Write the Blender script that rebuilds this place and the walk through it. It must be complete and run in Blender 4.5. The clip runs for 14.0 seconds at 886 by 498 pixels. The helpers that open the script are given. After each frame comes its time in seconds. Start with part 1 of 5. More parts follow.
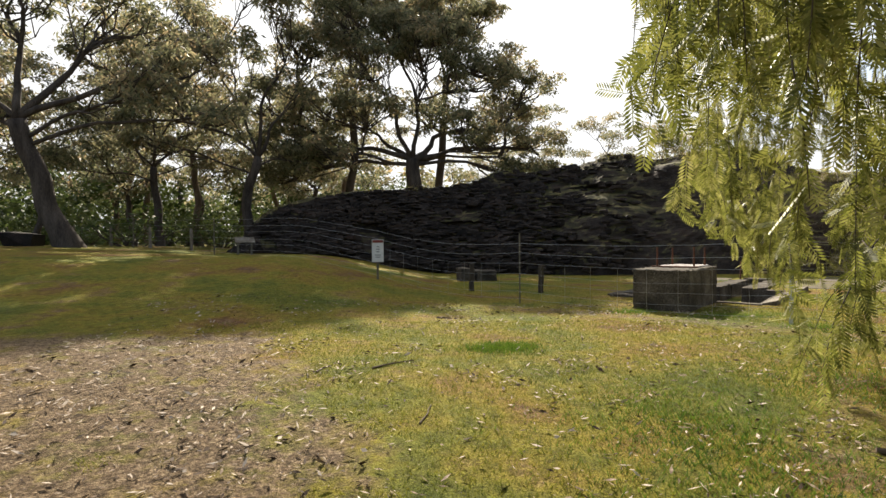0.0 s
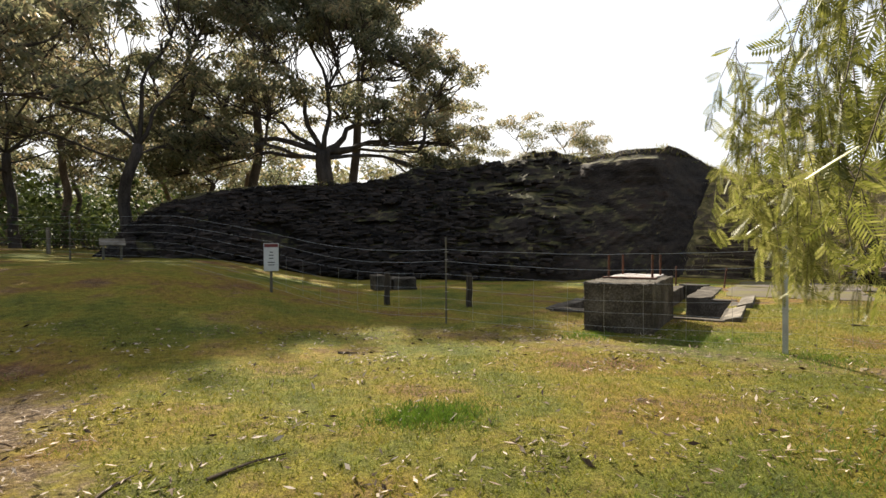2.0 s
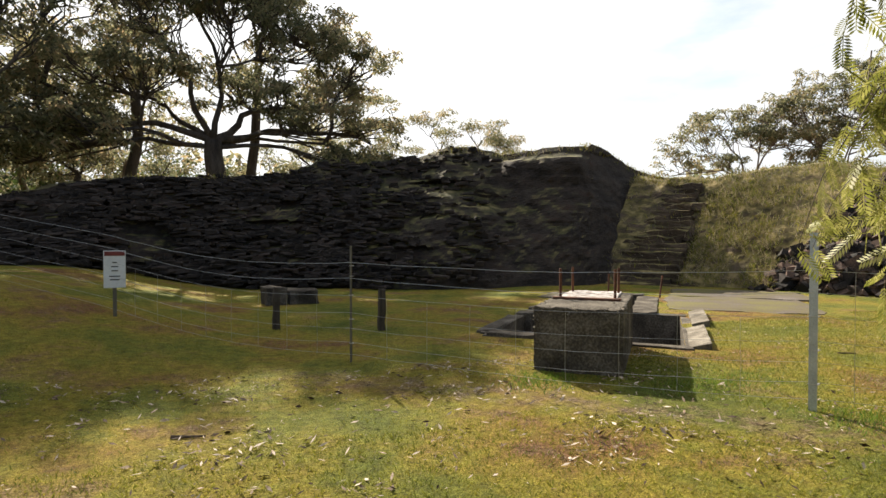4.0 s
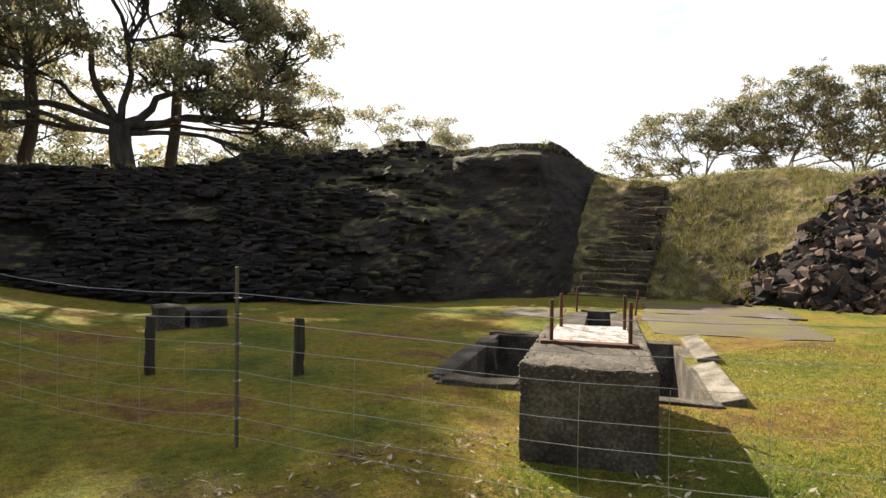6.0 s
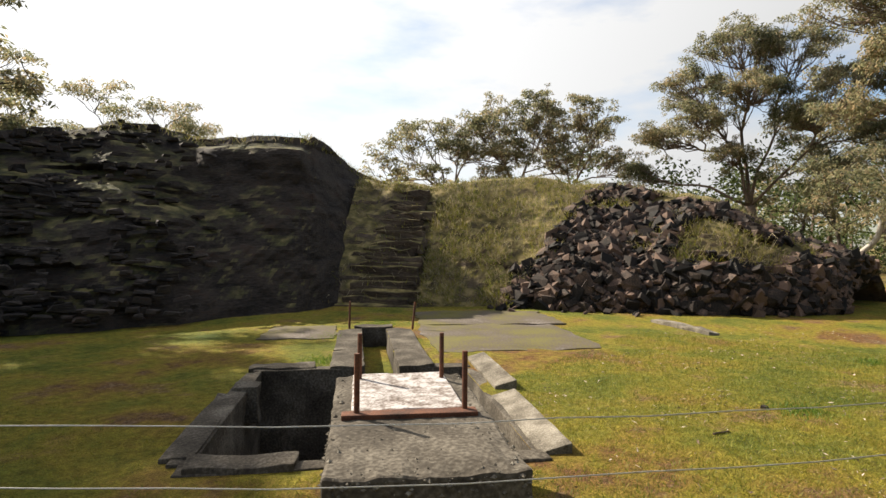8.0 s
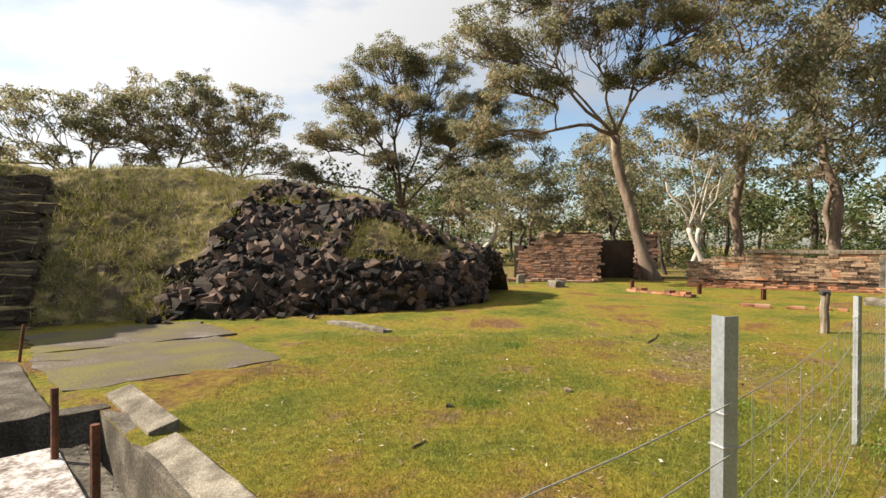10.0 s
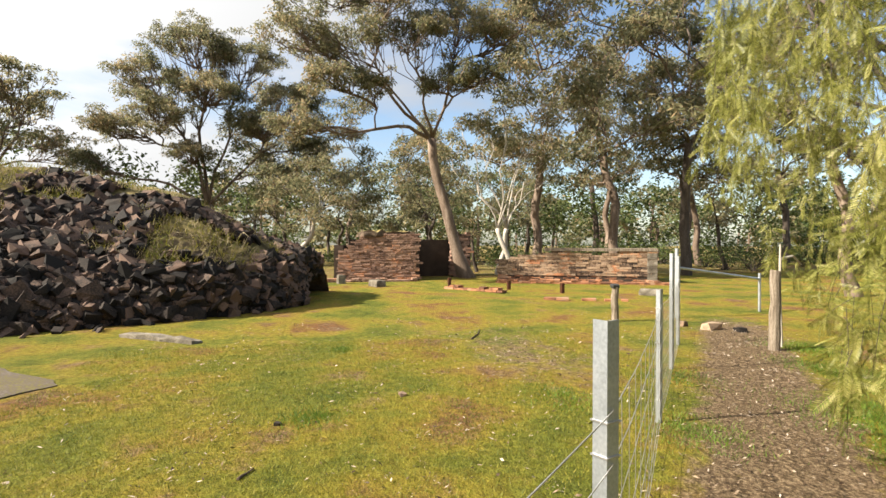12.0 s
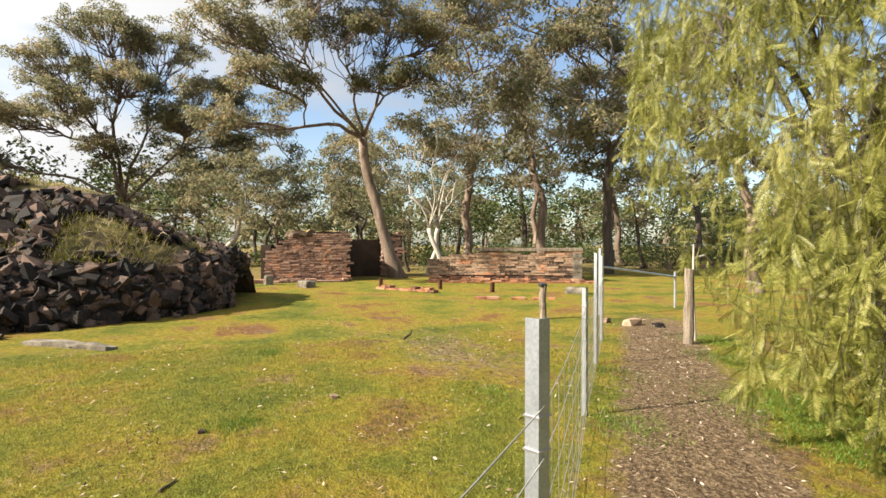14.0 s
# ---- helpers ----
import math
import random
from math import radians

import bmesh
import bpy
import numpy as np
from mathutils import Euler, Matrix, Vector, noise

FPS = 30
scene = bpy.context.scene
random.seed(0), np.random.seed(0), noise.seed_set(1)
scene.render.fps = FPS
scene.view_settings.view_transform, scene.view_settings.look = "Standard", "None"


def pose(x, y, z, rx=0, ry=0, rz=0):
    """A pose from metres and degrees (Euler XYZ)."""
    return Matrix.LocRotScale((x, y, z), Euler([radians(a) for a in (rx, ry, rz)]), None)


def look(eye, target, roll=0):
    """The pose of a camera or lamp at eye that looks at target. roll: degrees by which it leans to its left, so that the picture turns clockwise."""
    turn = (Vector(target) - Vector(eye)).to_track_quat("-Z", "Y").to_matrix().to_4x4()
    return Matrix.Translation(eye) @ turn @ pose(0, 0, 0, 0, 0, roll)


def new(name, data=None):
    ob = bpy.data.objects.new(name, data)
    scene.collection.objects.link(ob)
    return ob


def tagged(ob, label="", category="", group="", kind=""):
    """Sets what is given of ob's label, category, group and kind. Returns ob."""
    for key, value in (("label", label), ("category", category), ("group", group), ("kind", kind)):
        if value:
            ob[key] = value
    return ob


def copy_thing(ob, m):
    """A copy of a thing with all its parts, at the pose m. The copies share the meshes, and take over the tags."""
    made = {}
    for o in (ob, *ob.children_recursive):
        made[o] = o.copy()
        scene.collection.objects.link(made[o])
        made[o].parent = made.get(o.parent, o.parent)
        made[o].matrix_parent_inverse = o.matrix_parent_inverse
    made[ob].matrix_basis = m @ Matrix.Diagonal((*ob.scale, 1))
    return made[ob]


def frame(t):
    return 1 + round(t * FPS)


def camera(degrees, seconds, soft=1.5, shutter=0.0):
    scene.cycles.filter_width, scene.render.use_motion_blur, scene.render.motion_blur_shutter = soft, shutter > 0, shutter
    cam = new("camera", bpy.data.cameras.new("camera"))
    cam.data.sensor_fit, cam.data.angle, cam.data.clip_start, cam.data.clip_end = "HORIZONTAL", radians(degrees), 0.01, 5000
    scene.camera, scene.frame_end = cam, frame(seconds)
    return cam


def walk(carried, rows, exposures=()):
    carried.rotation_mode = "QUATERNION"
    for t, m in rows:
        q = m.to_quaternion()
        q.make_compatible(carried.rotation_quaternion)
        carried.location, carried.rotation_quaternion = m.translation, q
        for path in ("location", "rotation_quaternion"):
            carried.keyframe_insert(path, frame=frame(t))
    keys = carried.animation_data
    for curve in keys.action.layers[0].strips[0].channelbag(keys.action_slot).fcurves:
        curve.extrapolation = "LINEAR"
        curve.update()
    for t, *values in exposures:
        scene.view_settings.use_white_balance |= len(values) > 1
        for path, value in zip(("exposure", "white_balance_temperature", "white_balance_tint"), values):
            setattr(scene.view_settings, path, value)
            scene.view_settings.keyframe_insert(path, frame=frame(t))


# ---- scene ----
# ---- camera and walk ----
cam = camera(76.2, 14.0)
PATH = [
    (0, (-0.787, -1.720, 1.189), (-0.568, 0.268, 1.165), -0.4),
    (0.5, (-0.733, -1.168, 1.186), (-0.458, 0.813, 1.161), -0.4),
    (1, (-0.625, -0.603, 1.200), (-0.282, 1.367, 1.173), -0.35),
    (1.5, (-0.468, -0.098, 1.249), (-0.055, 1.859, 1.22), -0.4),
    (2, (-0.392, 0.428, 1.290), (0.112, 2.363, 1.262), -0.3),
    (2.5, (-0.261, 0.938, 1.300), (0.356, 2.84, 1.272), -0.3),
    (3, (-0.087, 1.439, 1.338), (0.588, 3.321, 1.305), -0.4),
    (3.5, (0.052, 1.976, 1.387), (0.792, 3.834, 1.353), -0.2),
    (6, (1.17, 4.53, 1.565), (2.141, 6.277, 1.534), 0.6),
    (6.5, (1.348, 4.982, 1.635), (2.384, 6.693, 1.602), 0.8),
    (7, (1.60, 5.392, 1.665), (2.776, 7.009, 1.633), 0.6),
    (7.5, (1.806, 5.69, 1.69), (3.179, 7.144, 1.664), 0.6),
    (8, (1.98, 5.944, 1.715), (3.59, 7.13, 1.694), 0.6),
    (8.5, (2.238, 6.108, 1.724), (4.035, 6.986, 1.703), 0.3),
    (9, (2.449, 6.249, 1.730), (4.358, 6.844, 1.709), 0.3),
    (11.5, (3.14, 6.605, 1.734), (5.098, 6.2, 1.72), 0.1),
    (12, (3.165, 6.618, 1.739), (5.094, 6.092, 1.723), 0.1),
    (12.5, (3.172, 6.626, 1.74), (5.076, 6.012, 1.724), 0.0),
    (13, (3.167, 6.626, 1.742), (5.048, 5.946, 1.726), 0.0),
    (13.5, (3.16, 6.63, 1.741), (5.024, 5.904, 1.727), 0.1),
    (14, (3.162, 6.635, 1.741), (5.013, 5.879, 1.725), 0.1),
]
walk(cam, [(t, look(eye, target, roll)) for t, eye, target, roll in PATH],
     exposures=[(0, 1.22), (3.5, 1.22), (6.5, 1.42), (8, 1.14), (9, 1.08), (11.5, 1.45), (14, 1.45)])

# ---- world, sun ----
SUN_ELEV = radians(35.5)
world = bpy.data.worlds.new("sky")
scene.world = world
world.use_nodes = True
wn, wl = world.node_tree.nodes, world.node_tree.links
sky = wn.new("ShaderNodeTexSky")
sky.sky_type = "NISHITA"
sky.sun_disc = False
sky.sun_elevation = SUN_ELEV
sky.sun_rotation = radians(1)
sky.air_density, sky.dust_density = 1.0, 1.2
w_co = wn.new("ShaderNodeTexCoord")
w_map = wn.new("ShaderNodeMapping")
w_map.inputs["Scale"].default_value = (1.0, 1.0, 3.2)
w_noise = wn.new("ShaderNodeTexNoise")
w_noise.inputs["Scale"].default_value = 2.2
w_noise.inputs["Detail"].default_value = 7
w_noise.inputs["Roughness"].default_value = 0.56
# cloud is thickest and brightest towards the sun
w_dot = wn.new("ShaderNodeVectorMath")
w_dot.operation = "DOT_PRODUCT"
w_dot.inputs[1].default_value = (0.05, 0.82, 0.55)
wl.new(w_co.outputs["Generated"], w_dot.inputs[0])
w_more = wn.new("ShaderNodeMath")
w_more.operation = "MULTIPLY_ADD"
w_more.inputs[1].default_value = 0.36
wl.new(w_dot.outputs["Value"], w_more.inputs[0])
wl.new(w_noise.outputs["Fac"], w_more.inputs[2])
w_ramp = wn.new("ShaderNodeValToRGB")
w_ramp.color_ramp.elements[0].position, w_ramp.color_ramp.elements[1].position = 0.45, 0.68
w_glow = wn.new("ShaderNodeMapRange")
w_glow.inputs["From Min"].default_value, w_glow.inputs["From Max"].default_value = -0.15, 1.0
w_glow.inputs["To Min"].default_value, w_glow.inputs["To Max"].default_value = 6.0, 18.0
wl.new(w_dot.outputs["Value"], w_glow.inputs["Value"])
w_mix = wn.new("ShaderNodeMixRGB")
wl.new(w_glow.outputs["Result"], w_mix.inputs["Color2"])
wl.new(w_co.outputs["Generated"], w_map.inputs["Vector"])
wl.new(w_map.outputs["Vector"], w_noise.inputs["Vector"])
wl.new(w_more.outputs[0], w_ramp.inputs["Fac"])
wl.new(w_ramp.outputs["Color"], w_mix.inputs["Fac"])
w_blue = wn.new("ShaderNodeVectorMath")
w_blue.operation = "SCALE"
w_blue.inputs["Scale"].default_value = 2.4
wl.new(sky.outputs["Color"], w_blue.inputs[0])
wl.new(w_blue.outputs["Vector"], w_mix.inputs["Color1"])
wl.new(w_mix.outputs["Color"], wn["Background"].inputs["Color"])
wn["Background"].inputs["Strength"].default_value = 0.033
sun = new("sun", bpy.data.lights.new("sun", "SUN"))
sun.data.energy, sun.data.angle, sun.data.color = 5.0, radians(0.53), (1.0, 0.90, 0.74)
SUN_DIR = Vector((0.017 * math.cos(SUN_ELEV), 0.9998 * math.cos(SUN_ELEV), math.sin(SUN_ELEV)))
sun.matrix_world = look(tuple(40 * SUN_DIR), (0, 0, 0))


# ---- materials ----
def material(name, stops, scale=3.0, fine=40.0, rough=0.85, bump=0.3, metal=0.0, translucent=0.0, island=0.0, stretch=(1, 1, 1), distance=0.02, spec=0.3):
    """Stops: colours from dark to light, mixed by noise at two sizes; island: variation from piece to piece."""
    m = bpy.data.materials.new(name)
    m.use_nodes = True
    n, l = m.node_tree.nodes, m.node_tree.links
    b = n["Principled BSDF"]
    co = n.new("ShaderNodeNewGeometry")
    mp = n.new("ShaderNodeMapping")
    mp.inputs["Scale"].default_value = stretch
    l.new(co.outputs["Position"], mp.inputs["Vector"])
    n1, n2 = n.new("ShaderNodeTexNoise"), n.new("ShaderNodeTexNoise")
    for t, s, d in ((n1, scale, 4), (n2, fine, 6)):
        t.inputs["Scale"].default_value, t.inputs["Detail"].default_value = s, d
        l.new(mp.outputs["Vector"], t.inputs["Vector"])
    mix = n.new("ShaderNodeMath")
    mix.operation = "MULTIPLY_ADD"
    mix.inputs[1].default_value = 0.45
    half = n.new("ShaderNodeMath")
    half.operation = "MULTIPLY"
    half.inputs[1].default_value = 0.55
    l.new(n1.outputs["Fac"], half.inputs[0])
    l.new(n2.outputs["Fac"], mix.inputs[0])
    l.new(half.outputs[0], mix.inputs[2])
    value = mix.outputs[0]
    if island:
        info = n.new("ShaderNodeObjectInfo")
        add = n.new("ShaderNodeMath")
        add.operation = "ADD"
        l.new(info.outputs["Random"], add.inputs[0])
        l.new(co.outputs["Random Per Island"], add.inputs[1])
        fr = n.new("ShaderNodeMath")
        fr.operation = "FRACT"
        l.new(add.outputs[0], fr.inputs[0])
        off = n.new("ShaderNodeMath")
        off.operation = "MULTIPLY_ADD"
        off.inputs[1].default_value = island
        sh = n.new("ShaderNodeMath")
        sh.operation = "SUBTRACT"
        sh.inputs[1].default_value = island / 2
        l.new(fr.outputs[0], off.inputs[0])
        l.new(value, off.inputs[2])
        l.new(off.outputs[0], sh.inputs[0])
        value = sh.outputs[0]
    ramp = n.new("ShaderNodeValToRGB")
    e = ramp.color_ramp.elements
    lo, hi = 0.32, 0.68
    e[0].position, e[0].color = lo, (*stops[0], 1)
    e[1].position, e[1].color = hi, (*stops[-1], 1)
    for i, c in enumerate(stops[1:-1]):
        k = e.new(lo + (hi - lo) * (i + 1) / (len(stops) - 1))
        k.color = (*c, 1)
    l.new(value, ramp.inputs["Fac"])
    l.new(ramp.outputs["Color"], b.inputs["Base Color"])
    b.inputs["Roughness"].default_value, b.inputs["Metallic"].default_value = rough, metal
    b.inputs["Specular IOR Level"].default_value = spec
    if bump:
        bp = n.new("ShaderNodeBump")
        bp.inputs["Strength"].default_value, bp.inputs["Distance"].default_value = bump, distance
        l.new(mix.outputs[0], bp.inputs["Height"])
        l.new(bp.outputs["Normal"], b.inputs["Normal"])
    if translucent:
        tr = n.new("ShaderNodeBsdfTranslucent")
        l.new(ramp.outputs["Color"], tr.inputs["Color"])
        ms = n.new("ShaderNodeMixShader")
        ms.inputs["Fac"].default_value = translucent
        l.new(b.outputs[0], ms.inputs[1])
        l.new(tr.outputs[0], ms.inputs[2])
        l.new(ms.outputs[0], n["Material Output"].inputs["Surface"])
    return m


M_CONCRETE = material("old_concrete", [(0.022, 0.018, 0.014), (0.075, 0.063, 0.049), (0.20, 0.175, 0.14)], 2.2, 40, 0.95, 0.6, distance=0.02, spec=0.15)
M_KERB = material("pale_concrete", [(0.045, 0.038, 0.029), (0.15, 0.13, 0.102), (0.34, 0.305, 0.25)], 4.0, 60, 0.95, 0.8, distance=0.02, spec=0.15)
M_SLAB = material("mossy_slab", [(0.045, 0.035, 0.022), (0.13, 0.118, 0.024), (0.11, 0.092, 0.035), (0.085, 0.066, 0.05), (0.13, 0.108, 0.09), (0.21, 0.18, 0.155)], 0.9, 26, 0.95, 0.6)
M_LIME = material("pale_mortar", [(0.055, 0.036, 0.026), (0.20, 0.165, 0.145), (0.43, 0.40, 0.385), (0.58, 0.56, 0.55)], 12, 60, 0.9, 0.6)
M_RUST = material("rusty_iron", [(0.035, 0.018, 0.012), (0.10, 0.04, 0.022), (0.19, 0.07, 0.03)], 8, 90, 0.8, 0.4)
M_GALV = material("galvanised_steel", [(0.30, 0.32, 0.34), (0.42, 0.45, 0.48), (0.55, 0.58, 0.60)], 5, 80, 0.45, 0.1, metal=0.75)
M_WIRE = material("fence_wire", [(0.32, 0.31, 0.30), (0.52, 0.51, 0.50)], 5, 80, 0.42, 0, metal=0.7)
M_PICKET = material("dark_steel", [(0.10, 0.09, 0.07), (0.2, 0.18, 0.14)], 6, 70, 0.6, 0.2, metal=0.4)
M_WOOD = material("weathered_wood", [(0.06, 0.045, 0.03), (0.20, 0.16, 0.12), (0.36, 0.31, 0.25)], 4, 30, 0.9, 0.8, stretch=(6, 6, 0.6))
M_DARKWOOD = material("dark_timber", [(0.03, 0.024, 0.018), (0.09, 0.07, 0.05)], 4, 30, 0.9, 0.8, stretch=(6, 6, 0.6))
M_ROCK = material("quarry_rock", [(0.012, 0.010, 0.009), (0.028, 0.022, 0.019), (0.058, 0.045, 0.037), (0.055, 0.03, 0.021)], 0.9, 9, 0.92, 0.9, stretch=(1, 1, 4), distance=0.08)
M_STONE = material("rubble_stone", [(0.008, 0.0065, 0.0055), (0.022, 0.016, 0.013), (0.048, 0.034, 0.027), (0.13, 0.082, 0.06)], 2.5, 30, 0.85, 0.5, island=0.5)
M_BRICK = material("ruin_brick", [(0.07, 0.045, 0.036), (0.22, 0.13, 0.095), (0.33, 0.215, 0.16), (0.44, 0.20, 0.105)], 1.2, 22, 0.9, 0.5, island=0.24)
M_SANDSTONE = material("pale_sandstone", [(0.035, 0.027, 0.022), (0.15, 0.10, 0.07), (0.29, 0.20, 0.135), (0.38, 0.28, 0.19), (0.40, 0.19, 0.10)], 0.8, 14, 0.9, 0.5, island=0.26)
M_ORANGE = material("orange_brick", [(0.10, 0.05, 0.033), (0.25, 0.115, 0.062), (0.38, 0.17, 0.085), (0.32, 0.21, 0.14)], 3, 40, 0.9, 0.4, island=0.3)
M_BARK = material("gum_bark", [(0.07, 0.05, 0.036), (0.16, 0.115, 0.085), (0.30, 0.235, 0.185)], 1.5, 14, 0.9, 0.6, stretch=(3, 3, 0.5))
M_BARKDARK = material("rough_dark_bark", [(0.025, 0.02, 0.016), (0.07, 0.055, 0.045), (0.13, 0.105, 0.085)], 1.5, 14, 0.95, 0.6, stretch=(3, 3, 0.5))
M_GUMLEAF = material("gum_leaf", [(0.085, 0.095, 0.052), (0.18, 0.185, 0.098), (0.28, 0.255, 0.14), (0.38, 0.28, 0.16)], 0.35, 3, 0.5, 0, translucent=0.6, island=0.28)
M_PEPPER = material("pepper_leaf", [(0.08, 0.09, 0.016), (0.18, 0.19, 0.036), (0.29, 0.285, 0.075), (0.39, 0.36, 0.13)], 0.9, 6, 0.45, 0, translucent=0.42, island=0.25)
M_SHRUB = material("shrub_leaf", [(0.03, 0.05, 0.015), (0.08, 0.11, 0.03), (0.14, 0.16, 0.05)], 0.6, 5, 0.6, 0, translucent=0.3, island=0.3)
M_GRASS = material("grass_blade", [(0.085, 0.11, 0.012), (0.19, 0.20, 0.018), (0.30, 0.25, 0.032)], 0.5, 8, 0.6, 0, translucent=0.35, island=0.3)
M_LUSH = material("lush_grass_blade", [(0.05, 0.10, 0.012), (0.11, 0.19, 0.02), (0.18, 0.25, 0.03)], 0.8, 8, 0.6, 0, translucent=0.35, island=0.3)
M_STRAW = material("dry_grass", [(0.16, 0.13, 0.07), (0.32, 0.26, 0.15), (0.46, 0.39, 0.25)], 2, 20, 0.8, 0, translucent=0.3, island=0.3)
M_LITTER = material("dead_leaf", [(0.05, 0.03, 0.018), (0.15, 0.10, 0.065), (0.30, 0.22, 0.15), (0.46, 0.38, 0.30)], 3, 30, 0.8, 0, island=0.7, spec=0.2)
M_STICK = material("dead_stick", [(0.05, 0.035, 0.025), (0.14, 0.10, 0.07)], 6, 40, 0.9, 0.4)
M_WHITE = material("white_sign_paint", [(0.62, 0.62, 0.60), (0.78, 0.78, 0.76)], 3, 30, 0.5, 0)
M_SIGNRED = material("dull_red_sign_paint", [(0.16, 0.035, 0.03), (0.24, 0.06, 0.05)], 3, 30, 0.6, 0)
M_INK = material("dark_sign_print", [(0.03, 0.03, 0.03), (0.06, 0.06, 0.06)], 3, 30, 0.6, 0)


# ---- frame of the fence and the machine footing ----
K = math.sqrt(0.5)


def W(u, v, z=0.0):
    """u: away from the fence, v: along it."""
    return Vector((3.5 + K * (u + v), 7.67 + K * (u - v), z))


def UV(x, y):
    return (K * (x - 3.5 + y - 7.67), K * (x - 3.5 - y + 7.67))


def sstep(a, b, x):
    t = min(1.0, max(0.0, (x - a) / (b - a)))
    return t * t * (3 - 2 * t)


def gz(x, y):
    """Height of the ground."""
    z = 0.80 * sstep(1.8, -4.0, x) * sstep(4.5, 14.0, y) + 0.35 * sstep(-4, -14, x) * sstep(4, 20, y)
    z -= 0.45 * sstep(5.0, -2.5, y) * sstep(7.5, 4.0, x)
    z += 0.6 * sstep(28, 60, math.hypot(x, y)) * (noise.noise((x * 0.02, y * 0.02, 3)) + 0.3)
    z += 0.018 * noise.noise((x * 0.9, y * 0.9, 0)) + 0.03 * noise.noise((x * 0.25, y * 0.25, 5)) * sstep(6, 14, abs(x) + abs(y - 6))
    return z


# ---- mesh helpers ----
def mesh_object(name, verts, faces, mat, parent=None, label="", smooth=False):
    me = bpy.data.meshes.new(name)
    me.from_pydata([tuple(v) for v in verts], [], faces)
    me.materials.append(mat)
    if smooth:
        me.polygons.foreach_set("use_smooth", [True] * len(me.polygons))
    me.update()
    ob = new(name, me)
    if parent:
        ob.parent = parent
    if label:
        tagged(ob, label)
    return ob


def part(name, bm, mat, parent=None, label="", smooth=False):
    me = bpy.data.meshes.new(name)
    bm.normal_update()
    bm.to_mesh(me)
    bm.free()
    me.materials.append(mat)
    if smooth:
        me.polygons.foreach_set("use_smooth", [True] * len(me.polygons))
    ob = new(name, me)
    if parent:
        ob.parent = parent
    if label:
        tagged(ob, label)
    return ob


def thing(name, where, label, category, group="", kind="", turn=0.0):
    ob = new(name)
    ob.matrix_basis = Matrix.Translation(where) @ Matrix.Rotation(turn, 4, "Z")
    return tagged(ob, label, category, group, kind)


TURN_U = math.pi / 4    # x axis of a thing along u, its y axis along -v


def box(bm, x0, x1, y0, y1, z0, z1, cuts=0, rough=0.0, bevel=0.0, seed=0):
    """A block, with knocked and worn edges where asked."""
    made = bmesh.ops.create_cube(bm, size=1.0)
    vs = made["verts"]
    bmesh.ops.scale(bm, vec=(x1 - x0, y1 - y0, z1 - z0), verts=vs)
    bmesh.ops.translate(bm, vec=((x0 + x1) / 2, (y0 + y1) / 2, (z0 + z1) / 2), verts=vs)
    es = list({e for v in vs for e in v.link_edges})
    if bevel:
        r = bmesh.ops.bevel(bm, geom=es, offset=bevel, segments=2, affect="EDGES", profile=0.6)
        vs = list({v for f in r["faces"] for v in f.verts} | {v for v in vs if v.is_valid})
        es = list({e for v in vs for e in v.link_edges})
    if cuts:
        r = bmesh.ops.subdivide_edges(bm, edges=es, cuts=cuts, use_grid_fill=True)
        vs = list({v for v in r["geom_inner"] if isinstance(v, bmesh.types.BMVert)} | {v for v in vs if v.is_valid} | {v for g in r["geom"] if isinstance(g, bmesh.types.BMFace) for v in g.verts})
    if rough:
        for v in vs:
            p = v.co * 4 + Vector((seed * 7.3, seed * 3.1, 0))
            v.co += rough * Vector((noise.noise(p), noise.noise(p + Vector((31, 0, 0))), noise.noise(p + Vector((0, 47, 0)))))
    return vs


def tube(points, radii, sides=6):
    """Verts and faces of a tapering tube along points."""
    verts, faces = [], []
    n = len(points)
    side = None
    for i, p in enumerate(points):
        p = Vector(p)
        d = (Vector(points[min(i + 1, n - 1)]) - Vector(points[max(i - 1, 0)])).normalized()
        if side is None:
            side = d.orthogonal().normalized()
        side = (side - d * side.dot(d)).normalized()
        up = d.cross(side)
        for k in range(sides):
            a = 2 * math.pi * k / sides
            verts.append(p + radii[i] * (math.cos(a) * side + math.sin(a) * up))
    for i in range(n - 1):
        for k in range(sides):
            a, b = i * sides + k, i * sides + (k + 1) % sides
            faces.append((a, b, b + sides, a + sides))
    faces.append(tuple(range(sides))[::-1])
    faces.append(tuple(range((n - 1) * sides, n * sides)))
    return verts, faces


def gather(pieces):
    verts, faces = [], []
    for v, f in pieces:
        o = len(verts)
        verts.extend(v)
        faces.extend([tuple(i + o for i in q) for q in f])
    return verts, faces


def quads_object(name, corners, mat, parent=None, label=""):
    """corners: array (n, k, 3) of separate small faces with k corners each."""
    n, k, _ = corners.shape
    me = bpy.data.meshes.new(name)
    me.vertices.add(n * k)
    me.vertices.foreach_set("co", corners.reshape(-1).astype(np.float32))
    me.loops.add(n * k)
    me.loops.foreach_set("vertex_index", np.arange(n * k, dtype=np.int32))
    me.polygons.add(n)
    me.polygons.foreach_set("loop_start", np.arange(0, n * k, k, dtype=np.int32))
    me.materials.append(mat)
    me.update(calc_edges=True)
    me.validate()
    ob = new(name, me)
    if parent:
        ob.parent = parent
    if label:
        tagged(ob, label)
    return ob


